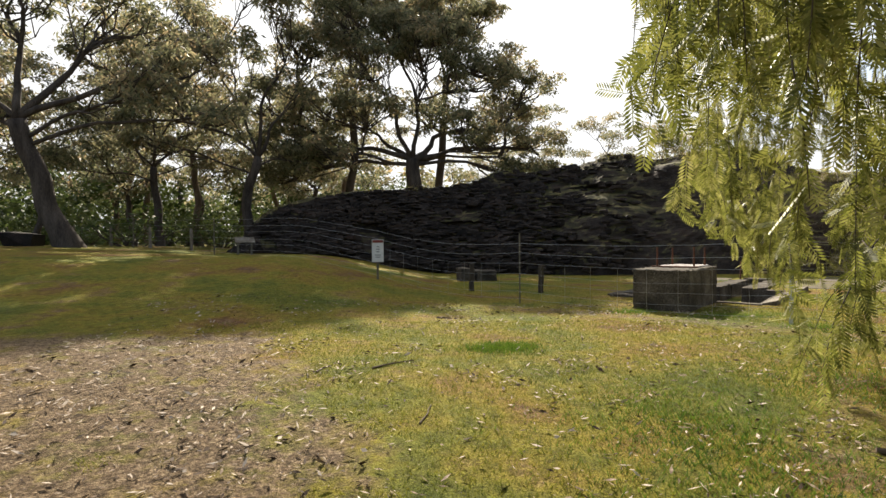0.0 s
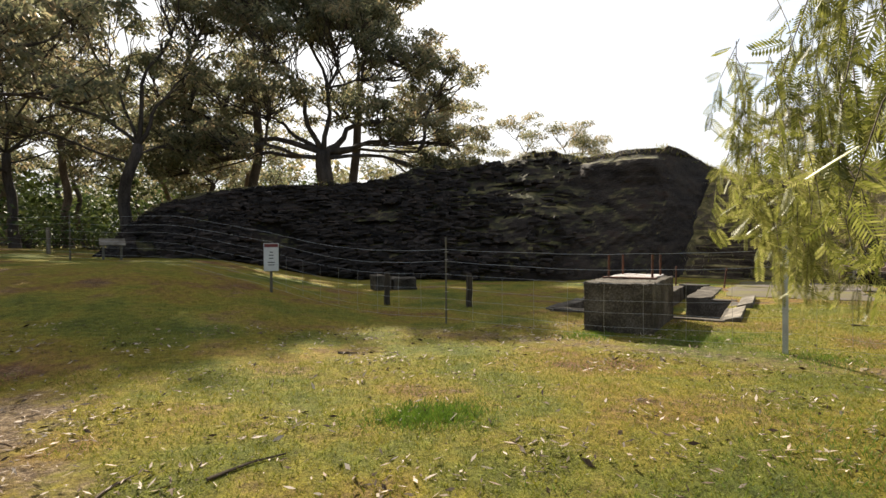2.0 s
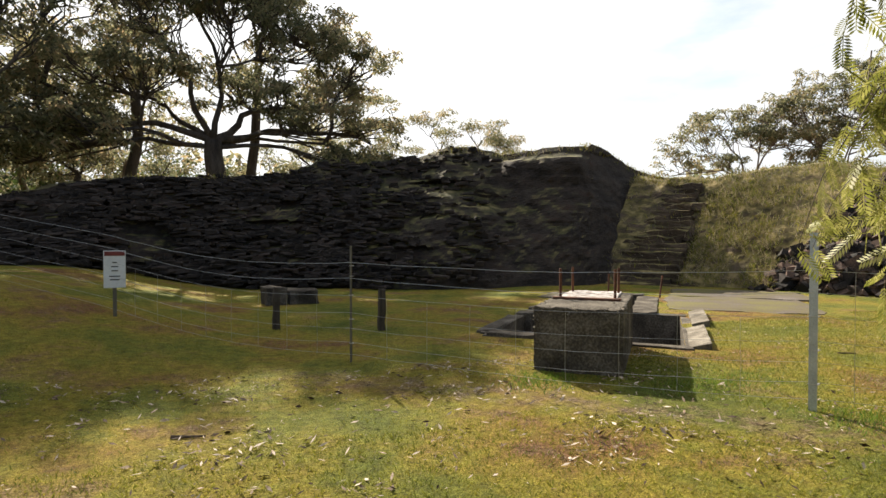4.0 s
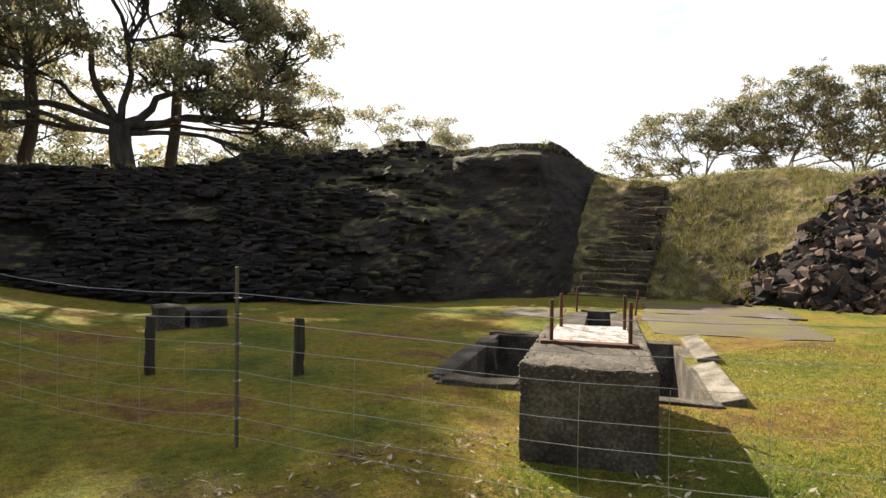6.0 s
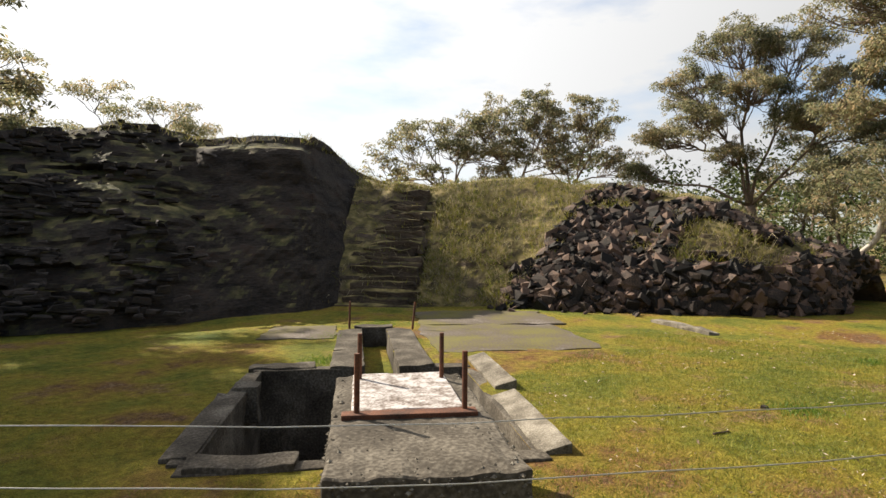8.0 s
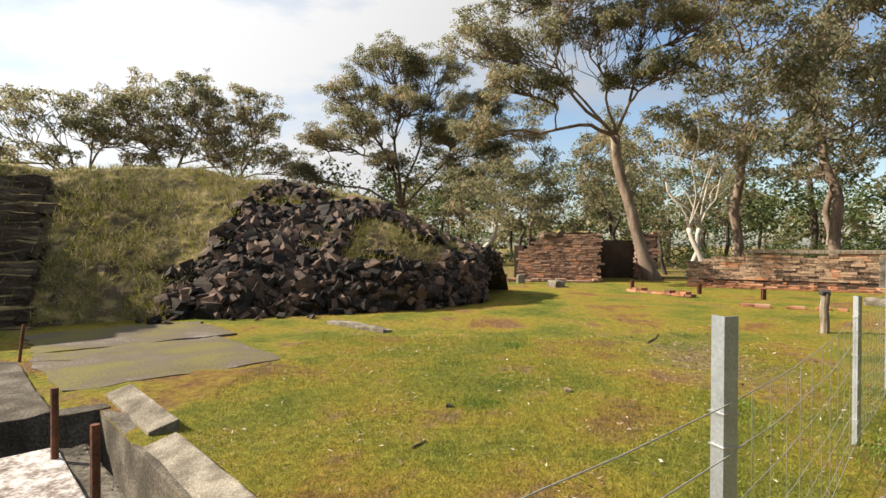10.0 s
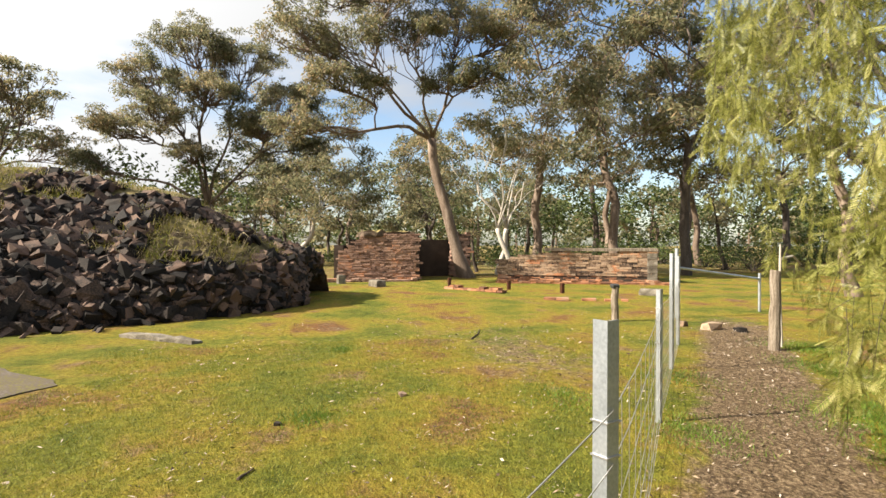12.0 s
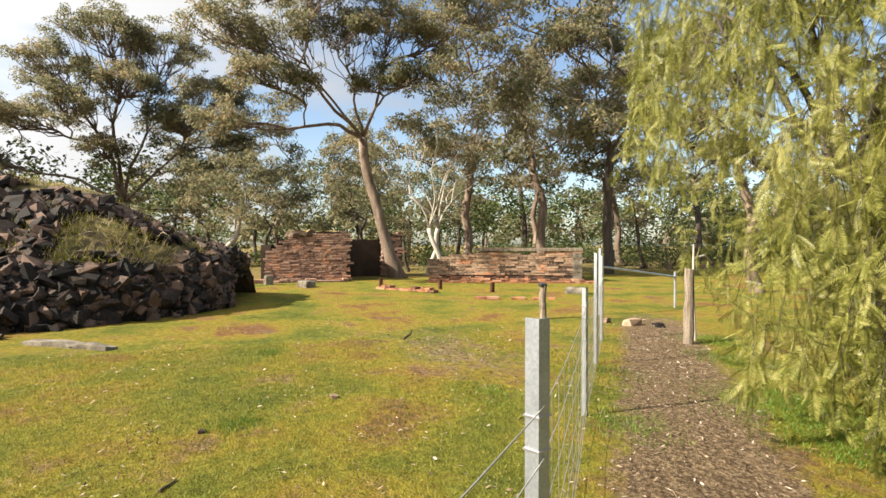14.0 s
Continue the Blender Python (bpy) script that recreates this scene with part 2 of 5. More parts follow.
# ---- ground ----
def ground_material():
    m = bpy.data.materials.new("mossy_ground")
    m.use_nodes = True
    n, l = m.node_tree.nodes, m.node_tree.links
    b = n["Principled BSDF"]
    b.inputs["Roughness"].default_value = 0.95
    b.inputs["Specular IOR Level"].default_value = 0.15
    geo = n.new("ShaderNodeNewGeometry")

    def tex(scale, detail=5, rough=0.6):
        t = n.new("ShaderNodeTexNoise")
        t.inputs["Scale"].default_value, t.inputs["Detail"].default_value, t.inputs["Roughness"].default_value = scale, detail, rough
        l.new(geo.outputs["Position"], t.inputs["Vector"])
        return t.outputs["Fac"]

    def ramp(src, *stops):
        r = n.new("ShaderNodeValToRGB")
        e = r.color_ramp.elements
        e[0].position, e[0].color = stops[0][0], (*stops[0][1], 1)
        e[1].position, e[1].color = stops[-1][0], (*stops[-1][1], 1)
        for p, c in stops[1:-1]:
            e.new(p).color = (*c, 1)
        l.new(src, r.inputs["Fac"])
        return r.outputs["Color"]

    def mix(fac, a, b2):
        x = n.new("ShaderNodeMixRGB")
        l.new(fac, x.inputs["Fac"])
        l.new(a, x.inputs["Color1"])
        l.new(b2, x.inputs["Color2"])
        return x.outputs["Color"]

    moss = ramp(tex(0.55, 6, 0.65), (0.32, (0.08, 0.105, 0.016)), (0.44, (0.165, 0.167, 0.024)), (0.52, (0.245, 0.20, 0.028)), (0.575, (0.245, 0.168, 0.034)), (0.64, (0.19, 0.095, 0.040)))
    mulch = ramp(tex(26, 8, 0.75), (0.34, (0.04, 0.027, 0.016)), (0.5, (0.175, 0.118, 0.072)), (0.66, (0.42, 0.32, 0.205)))
    bare = ramp(tex(1.1, 7, 0.72), (0.55, (0, 0, 0)), (0.68, (0.8, 0.8, 0.8)))
    col = mix(bare, moss, mulch)
    dirt = n.new("ShaderNodeVertexColor")
    dirt.layer_name = "bare_earth"
    edge = n.new("ShaderNodeMath")
    edge.operation = "MULTIPLY_ADD"
    edge.inputs[1].default_value = 1.5
    edge.inputs[2].default_value = -0.77
    l.new(tex(3.5, 6, 0.7), edge.inputs[0])
    summed = n.new("ShaderNodeMath")
    l.new(dirt.outputs["Color"], summed.inputs[0])
    l.new(edge.outputs[0], summed.inputs[1])
    col = mix(ramp(summed.outputs[0], (0.36, (0, 0, 0)), (0.70, (1, 1, 1))), col, mulch)
    grain = n.new("ShaderNodeMixRGB")
    grain.blend_type = "MULTIPLY"
    grain.inputs["Fac"].default_value = 0.85
    l.new(col, grain.inputs["Color1"])
    l.new(ramp(tex(60, 6, 0.8), (0.3, (0.18, 0.18, 0.16)), (0.66, (1.55, 1.55, 1.55))), grain.inputs["Color2"])
    clump = n.new("ShaderNodeMixRGB")
    clump.blend_type = "MULTIPLY"
    clump.inputs["Fac"].default_value = 0.8
    l.new(grain.outputs["Color"], clump.inputs["Color1"])
    l.new(ramp(tex(9, 8, 0.8), (0.36, (0.42, 0.40, 0.32)), (0.60, (1.33, 1.33, 1.28))), clump.inputs["Color2"])
    l.new(clump.outputs["Color"], b.inputs["Base Color"])
    bp = n.new("ShaderNodeBump")
    bp.inputs["Strength"].default_value, bp.inputs["Distance"].default_value = 1.0, 0.06
    l.new(tex(35, 6, 0.7), bp.inputs["Height"])
    l.new(bp.outputs["Normal"], b.inputs["Normal"])
    return m


M_GROUND = ground_material()


def bareness(x, y):
    """Where the grass has given way to trodden earth and bark litter."""
    u, v = UV(x, y)
    path = 0.95 * math.exp(-((u + 1.25 - 0.085 * (v - 4.6)) / 0.80) ** 4) * sstep(2.6, 4.2, v) * sstep(18, 12.5, v)
    w = 0.9 * noise.noise((x * 0.7, y * 0.7, 4))
    beds = sstep(6.3, 4.6, y + 0.15 * x + w) * sstep(-0.6, -2.1, x + 0.22 * (y - 3) + w) * 0.72
    strip = 0.5 * math.exp(-((u + 1.0) / 0.6) ** 2) * sstep(-3.5, -2, v) * sstep(3.8, 2.6, v)
    patch = 0.58 * math.exp(-(((x - 11.4) / 3.4) ** 2 + ((y - 3.0) / 1.5) ** 2))
    tree1 = 0.62 * math.exp(-(((x - 3.2) / 2.3) ** 2 + ((y - 0.6) / 2.3) ** 2))
    far = 0.55 * sstep(24, 34, x) + 0.4 * sstep(22, 32, y)
    return min(1.0, max(path, beds, strip, patch, tree1, far) + 0.12 * noise.noise((x * 1.7, y * 1.7, 8)))


PIT = (2.2, 5.35, -1.08, 1.6)
CHANNEL = (5.35, 8.8, 0.25, 0.72)


def lines(core0, core1, step, *extra):
    a = list(np.arange(core0, core1 + 1e-6, step))
    for s, start in ((-1, core0), (1, core1)):
        d, p = step, start
        while abs(p) < 700:
            d *= 1.16
            p += s * d
            a.append(p)
    a = [q for q in a if all(abs(q - e) > step * 0.55 for e in extra)] + list(extra)
    return sorted(a)


def build_ground():
    us = lines(-9.5, 14, 0.22, PIT[0], PIT[1], CHANNEL[1])
    vs = lines(-9, 11, 0.22, PIT[2], PIT[3], CHANNEL[2], CHANNEL[3])
    verts, faces, bare = [], [], []
    for u in us:
        for v in vs:
            p = W(u, v)
            p.z = gz(p.x, p.y)
            verts.append(p)
            bare.append(bareness(p.x, p.y))
    nv = len(vs)
    for i in range(len(us) - 1):
        for j in range(nv - 1):
            cu, cv = (us[i] + us[i + 1]) / 2, (vs[j] + vs[j + 1]) / 2
            if any(h[0] < cu < h[1] and h[2] < cv < h[3] for h in (PIT, CHANNEL)):
                continue
            faces.append((i * nv + j, (i + 1) * nv + j, (i + 1) * nv + j + 1, i * nv + j + 1)[::-1])
    ob = mesh_object("ground", verts, faces, M_GROUND, smooth=True)
    layer = ob.data.color_attributes.new("bare_earth", "FLOAT_COLOR", "POINT")
    flat = np.repeat(np.array(bare, dtype=np.float32), 4)
    flat[3::4] = 1
    layer.data.foreach_set("color", flat)
    tagged(ob, "mossy yellow-green turf with trodden brown earth", "ground", kind="structure")
    return ob


build_ground()


# ---- quarry face, saddle and rubble mound ----
def sweep(name, stations, steep, mat, cols, rows, depth, amp, strata, parent, label, back=9.0, bulge=None, earthy=2.0):
    """A bank from base line to crest line. stations: base x, y, crest x, y, z."""
    st = np.array(stations, dtype=float)
    seg = np.hypot(np.diff(st[:, 0]), np.diff(st[:, 1]))
    s = np.concatenate([[0], np.cumsum(seg)])
    q = np.linspace(0, s[-1], cols)
    cur = [np.interp(q, s, st[:, k]) for k in range(5)]
    verts, faces = [], []
    total = rows + 6
    for i in range(cols):
        bx, by, cx, cy, cz = (c[i] for c in cur)
        out = Vector((bx - cx, by - cy, 0)).normalized()
        cz += 0.16 * noise.noise((q[i] * 0.9, 1, 7)) + 0.07 * noise.noise((q[i] * 3.1, 4, 7))
        base = gz(bx, by) - 0.25
        for j in range(rows + 1):
            h = j / rows
            k = h ** (steep(q[i] / s[-1]) if callable(steep) else steep)
            x, y, z = bx + (cx - bx) * k, by + (cy - by) * k, base + (cz - base) * h
            stepped = math.floor(z / strata + 0.6 * noise.noise((q[i] * 0.25, z * 0.3, 2)))
            d = depth * noise.noise((q[i] * 0.55, stepped * 1.7, 9)) + amp * noise.noise((q[i] * 1.9, z * 2.2, 3)) + amp * 0.5 * noise.noise((q[i] * 5.0, z * 6, 3))
            d *= math.sin(math.pi * min(1, 0.12 + h * 0.86)) ** 0.5
            d -= depth * 0.85 * sstep(earthy, earthy + 0.08, q[i] / s[-1]) * noise.noise((q[i] * 0.55, stepped * 1.7, 9))
            if bulge:
                d += bulge(q[i], z, bx)
            verts.append(Vector((x, y, z)) + out * d)
        for j in range(1, 7):
            g = j / 6
            x, y = cx - out.x * back * g, cy - out.y * back * g
            z = cz + 0.25 * math.sin(math.pi * g) - (cz + 0.5) * g ** 4 + 0.1 * noise.noise((x * 0.7, y * 0.7, 1)) * (1 - g)
            verts.append(Vector((x, y, z)))
    m = total + 1
    for i in range(cols - 1):
        for j in range(total):
            faces.append((i * m + j, (i + 1) * m + j, (i + 1) * m + j + 1, i * m + j + 1))
    return mesh_object(name, verts, faces, mat, parent, label, smooth=False)


def bank_material(name, rock_stops, grass_stops, need, strength=0.9):
    """Rock where it is steep, turf where it lies flat."""
    m = material(name, rock_stops, 0.9, 9, 0.92, strength, stretch=(1, 1, 3), distance=0.08)
    n, l = m.node_tree.nodes, m.node_tree.links
    b = n["Principled BSDF"]
    old = b.inputs["Base Color"].links[0].from_socket
    geo = n.new("ShaderNodeNewGeometry")
    sep = n.new("ShaderNodeSeparateXYZ")
    l.new(geo.outputs["Normal"], sep.inputs[0])
    t = n.new("ShaderNodeTexNoise")
    t.inputs["Scale"].default_value, t.inputs["Detail"].default_value = 1.3, 6
    l.new(geo.outputs["Position"], t.inputs["Vector"])
    add = n.new("ShaderNodeMath")
    add.operation = "MULTIPLY_ADD"
    add.inputs[1].default_value = 0.7
    l.new(t.outputs["Fac"], add.inputs[0])
    l.new(sep.outputs["Z"], add.inputs[2])
    fac = n.new("ShaderNodeValToRGB")
    fac.color_ramp.elements[0].position, fac.color_ramp.elements[1].position = need - 0.08, need + 0.08
    half = n.new("ShaderNodeMath")
    half.operation = "MULTIPLY"
    half.inputs[1].default_value = 0.6
    l.new(add.outputs[0], half.inputs[0])
    l.new(half.outputs[0], fac.inputs["Fac"])
    t2 = n.new("ShaderNodeTexNoise")
    t2.inputs["Scale"].default_value, t2.inputs["Detail"].default_value = 3.0, 8
    l.new(geo.outputs["Position"], t2.inputs["Vector"])
    gr = n.new("ShaderNodeValToRGB")
    e = gr.color_ramp.elements
    e[0].position, e[0].color = 0.35, (*grass_stops[0], 1)
    e[1].position, e[1].color = 0.65, (*grass_stops[-1], 1)
    e.new(0.5).color = (*grass_stops[1], 1)
    l.new(t2.outputs["Fac"], gr.inputs["Fac"])
    mx = n.new("ShaderNodeMixRGB")
    l.new(fac.outputs["Color"], mx.inputs["Fac"])
    l.new(old, mx.inputs["Color1"])
    l.new(gr.outputs["Color"], mx.inputs["Color2"])
    l.new(mx.outputs["Color"], b.inputs["Base Color"])
    return m


TURF = [(0.03, 0.03, 0.012), (0.085, 0.078, 0.024), (0.20, 0.16, 0.065)]
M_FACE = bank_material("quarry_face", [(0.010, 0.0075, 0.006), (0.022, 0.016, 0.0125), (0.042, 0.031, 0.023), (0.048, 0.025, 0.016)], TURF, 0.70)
M_BANK = bank_material("earth_bank", [(0.03, 0.022, 0.016), (0.085, 0.06, 0.042), (0.16, 0.115, 0.078)], [(0.05, 0.042, 0.018), (0.13, 0.105, 0.035), (0.28, 0.215, 0.09)], 0.62)

QUARRY = [
    (-6.6, 20.4, -6.3, 21.0, 0.7), (-5.4, 19.8, -5.9, 22.0, 1.86), (-4.2, 19.7, -5.0, 22.3, 2.6), (-2.6, 20.0, -3.46, 22.5, 3.08),
    (-1.2, 20.3, -2.0, 22.75, 3.33), (0.4, 20.1, 0.15, 22.8, 3.49), (2.0, 19.5, 2.2, 23.0, 3.62), (3.4, 19.0, 4.2, 24.2, 4.15),
    (4.0, 18.8, 4.8, 24.2, 4.5), (5.2, 18.4, 6.6, 24.0, 4.45), (6.6, 17.9, 9.0, 23.4, 4.82), (7.0, 17.8, 9.4, 23.2, 5.1),
    (7.8, 17.6, 10.3, 22.7, 5.12), (8.6, 17.3, 11.2, 21.9, 4.75), (9.6, 17.0, 12.1, 21.0, 4.85), (10.8, 16.8, 13.3, 19.7, 4.95),
    (11.6, 16.9, 13.9, 19.8, 4.98), (12.4, 17.1, 15.5, 20.6, 4.8), (13.4, 17.5, 17.3, 21.3, 4.4), (14.8, 18.2, 19.5, 21.7, 4.15),
]
MOUND = [
    (11.8, 17.3, 16.3, 20.2, 3.9), (12.6, 16.6, 17.09, 19.2, 3.79), (13.3, 15.6, 18.1, 18.5, 3.67), (14.0, 14.8, 19.0, 17.9, 3.9),
    (14.9, 13.83, 19.9, 17.07, 4.05), (15.4, 12.9, 20.8, 15.8, 4.15), (16.0, 11.6, 21.6, 14.4, 4.0), (16.5, 10.5, 21.9, 12.9, 3.8),
    (17.1, 9.4, 21.5, 11.1, 3.45), (17.7, 8.3, 21.1, 9.3, 2.95), (18.4, 7.4, 20.7, 8.0, 2.2), (19.1, 6.8, 20.1, 6.5, 1.3), (20.0, 6.2, 20.4, 6.2, 0.4),
]


def quarry_steep(f):
    """The rock stands steep and then lies back; the grassy end falls evenly."""
    return 1.22 - 0.12 * sstep(0.72, 0.82, f)


def mound_steep(f):
    """An even bank, a little rounded where it ends."""
    return 1.0 + 0.5 * sstep(0.38, 0.5, f) + 0.7 * sstep(0.6, 0.75, f)


def rubble_edge(h):
    """Where along the mound the bare stones begin, by height."""
    return 0.335 + 0.23 * h + 0.07 * noise.noise((h * 4, 2, 2))


def buttress(q, z, bx):
    """A shoulder of rock that stands out before the face."""
    top = 3.5 - 0.45 * abs(bx - 6.2)
    bench = 0.6 * sstep(8.4, 9.0, bx) * sstep(11.6, 10.8, bx) * sstep(4.5, 4.35, z) * sstep(3.2, 4.2, z)
    return bench + 0.45 * sstep(4.2, 4.6, bx) * sstep(9.3, 8.0, bx) * sstep(top + 0.3, top - 0.3, z)


quarry = thing("quarry_face", (0, 0, 0), "dark layered rock face of an old quarry with turf on top", "rock face")
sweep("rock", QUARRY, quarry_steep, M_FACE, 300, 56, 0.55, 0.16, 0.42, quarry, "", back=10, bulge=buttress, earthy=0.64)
mound = thing("rubble_mound", (0, 0, 0), "grassy earth mound with tumbled dark stones", "mound")
sweep("earth", MOUND, mound_steep, M_BANK, 170, 36, 0.28, 0.14, 0.6, mound, "", back=5.0)


# ---- machine footing: concrete block, pit, channel, slabs ----
def bar(name, p0, p1, r, mat, parent=None, label="", sides=6, bend=0.0):
    p0, p1 = Vector(p0), Vector(p1)
    pts = [p0.lerp(p1, i / 4) + Vector((bend * math.sin(math.pi * i / 4), 0, 0)) for i in range(5)]
    v, f = tube(pts, [r] * 5, sides)
    return mesh_object(name, v, f, mat, parent, label)


def build_footing():
    block = thing("concrete_block", W(0.15, 0), "weathered grey concrete engine block with rusty bolts", "concrete block", turn=TURN_U)
    bm = bmesh.new()
    vs = box(bm, 0, 1.9, -0.94, 0, -0.25, 0.70, cuts=15, rough=0.008, bevel=0.02, seed=1)
    for v in vs:
        p = v.co * 13
        v.co += 0.010 * Vector((noise.noise(p), noise.noise(p + Vector((7, 0, 0))), noise.noise(p + Vector((0, 9, 0)))))
        if v.co.z > 0.6 and (v.co.x < 0.12 or v.co.y < -0.84 or v.co.y > -0.1):
            v.co.z -= max(0, 0.03 * noise.noise(v.co * 9) + 0.004)
    part("body", bm, M_CONCRETE, block)
    rng = random.Random(51)
    pebbles = []
    for k in range(900):
        x, y, z = rng.uniform(0.0, 1.88), rng.uniform(-0.93, -0.01), 0.698
        if 0.76 < x < 1.88 and -0.85 < y < -0.08:
            continue
        if k % 4 == 0:
            x, z = 0.0, 0.68 - 0.25 * rng.random() ** 2
        elif k % 4 == 1:
            y, z = rng.choice((-0.94, 0.0)), 0.68 - 0.2 * rng.random() ** 2
        r = 0.006 + 0.016 * rng.random() ** 2.5
        c = Vector((x, y, z - 0.3 * r))
        arms = [Vector(d) * r * rng.uniform(0.6, 1.2) for d in ((1, 0, 0), (0, 1, 0), (-1, 0, 0), (0, -1, 0), (0, 0, 0.8), (0, 0, -0.8))]
        pebbles.append(([c + d for d in arms], [(0, 1, 4), (1, 2, 4), (2, 3, 4), (3, 0, 4), (1, 0, 5), (2, 1, 5), (3, 2, 5), (0, 3, 5)]))
    v, f = gather(pebbles)
    tagged(mesh_object("aggregate", v, f, M_KERB, block), kind="stuff")
    bm = bmesh.new()
    box(bm, 0.92, 1.85, -0.80, -0.12, 0.66, 0.722, cuts=5, rough=0.012, bevel=0.01, seed=4)
    part("mortar_bed", bm, M_LIME, block, "flaking whitish mortar bed")
    bm = bmesh.new()
    box(bm, 0.80, 0.90, -0.86, -0.06, 0.69, 0.728, cuts=2, rough=0.006, bevel=0.006, seed=5)
    part("iron_strip", bm, M_RUST, block, "flat rust-red iron strip")
    for x, y, h in ((0.85, -0.15, 0.36), (0.87, -0.79, 0.36), (1.70, -0.17, 0.34), (1.68, -0.77, 0.34)):
        bar("anchor_bolt", (x, y, 0.6), (x + 0.01, y, 0.71 + h), 0.017, M_RUST, block, "rusty threaded iron bolt", 8)
    pit = thing("machine_pit", W(0, 0), "sunken concrete machine pit with broken kerbs", "pit", turn=TURN_U)
    u0, u1, v0, v1 = PIT
    for nm, b in (("pit_floor", (u0 - 0.2, u1 + 0.2, -v1 - 0.2, -v0 + 0.2, -1.45, -1.3)),
                  ("back_wall", (u1, u1 + 0.25, -v1 - 0.1, -v0 + 0.1, -1.35, 0.015)),
                  ("front_wall", (u0 - 0.2, u0, -v1 - 0.1, -v0 + 0.1, -1.35, 0.02)),
                  ("side_wall", (u0, u1, -v0, -v0 + 0.18, -1.35, 0.02)),
                  ("side_wall", (u0, u1, -v1 - 0.16, -v1, -1.35, 0.0))):
        if nm == "back_wall":
            for a, c in ((-v1 - 0.1, -0.74), (-0.23, -v0 + 0.1)):
                bm = bmesh.new()
                box(bm, b[0], b[1], a, c, b[4], b[5], cuts=4, rough=0.03, bevel=0.015, seed=len(nm) + int(a * 9))
                part(nm, bm, M_CONCRETE, pit)
            continue
        bm = bmesh.new()
        box(bm, *b, cuts=4, rough=0.03, bevel=0.015, seed=int(b[0] * 5 + b[2] * 3))
        part(nm, bm, M_CONCRETE, pit)
    # kerbs: sloping inner face; sunlit side coloured pale, shaded side coloured dark
    def kerb(a0, a1, b0, b1, rise, seed):
        bm = bmesh.new()
        far = b1 < 0
        vs = box(bm, a0, a1, b0, b1, -0.35, rise, cuts=7, rough=0.008 if far else 0.03, bevel=0.012, seed=seed)
        for v in vs:
            if v.co.z > 0 and b1 < 0:
                v.co.z -= 0.07 * max(0, (v.co.y - b0) / (b1 - b0))
        part("kerb", bm, M_KERB if far else M_CONCRETE, pit, "broken concrete kerb, sunlight in its pale colour" if far else "crumbling concrete kerb, shade in its dark colour")
    kerb(2.13, 3.9, -1.92, -1.65, 0.08, 3)
    kerb(4.15, 5.9, -2.02, -1.76, 0.11, 8)
    kerb(2.0, 2.26, 0.30, 1.12, 0.06, 5)
    kerb(2.3, 4.2, 1.1, 1.36, 0.035, 6)
    kerb(4.3, 4.55, 0.95, 1.25, 0.08, 9)
    kerb(5.4, 5.75, 0.4, 1.25, 0.04, 11)
    ch = thing("drain_channel", W(0, 0), "narrow concrete channel grown over with grass", "channel", turn=TURN_U)
    for b, s in (((5.35, 8.9, -0.25, 0.2, -0.6, 0.05), 1), ((5.35, 8.9, -1.2, -0.72, -0.6, 0.055), 2), ((8.8, 9.1, -0.85, -0.1, -0.6, 0.07), 3), ((5.35, 8.8, -0.72, -0.25, -0.6, -0.32), 4)):
        bm = bmesh.new()
        if s in (1, 2):
            box(bm, b[0], 6.5, *b[2:], cuts=7, rough=0.025, bevel=0.015, seed=s + 20)
            part("channel_wall", bm, M_CONCRETE, ch)
            bm = bmesh.new()
            box(bm, 6.62, 8.8, *b[2:5], b[5] - 0.02, cuts=7, rough=0.025, bevel=0.015, seed=s + 30)
            part("channel_wall", bm, M_CONCRETE, ch)
        else:
            box(bm, *b, cuts=3, rough=0.03, bevel=0.02, seed=s + 20)
            part("end_wall" if s == 3 else "channel_floor", bm, M_CONCRETE if s == 3 else M_GROUND, ch)
    for u, v, h, lean in ((8.95, 0.0, 0.55, 0.02), (8.7, 1.2, 0.55, 0.12)):
        st = thing("iron_stake", W(u, v), "thin rusty iron stake in the turf", "stake", "iron stakes")
        bar("shaft", (0, 0, -0.2), (lean, 0, h), 0.022, M_RUST, st, sides=8)
    def slab(pts_u0, pts_u1, a, c, seed):
        sl = thing("concrete_slab", W(0, 0), "flat weathered concrete slab partly covered with moss", "slab", "floor slabs", turn=TURN_U)
        bm = bmesh.new()
        vs = box(bm, pts_u0, pts_u1, -c, -a, -0.12, 0.036, cuts=14, rough=0.0, seed=seed)
        for v in vs:
            p = Vector((v.co.x * 1.2, v.co.y * 1.2, seed))
            edge = min(v.co.x - pts_u0, pts_u1 - v.co.x, v.co.y + c, -a - v.co.y)
            if edge < 0.05:
                v.co.x += 0.14 * noise.noise(p * 2)
                v.co.y += 0.14 * noise.noise(p * 2 + Vector((9, 9, 0)))
            v.co.z += min(0.004, 0.07 * noise.noise(p * 1.2) + 0.018) - 0.012 * sstep(0.3, 0.0, edge)
        part("surface", bm, M_SLAB, sl)
    slab(6.4, 9.2, 1.4, 4.2, 1)
    slab(9.25, 11.6, 1.5, 4.6, 2)
    slab(7.8, 9.3, -1.5, -0.25, 3)


build_footing()


# ---- fence along v, u about 0 ----


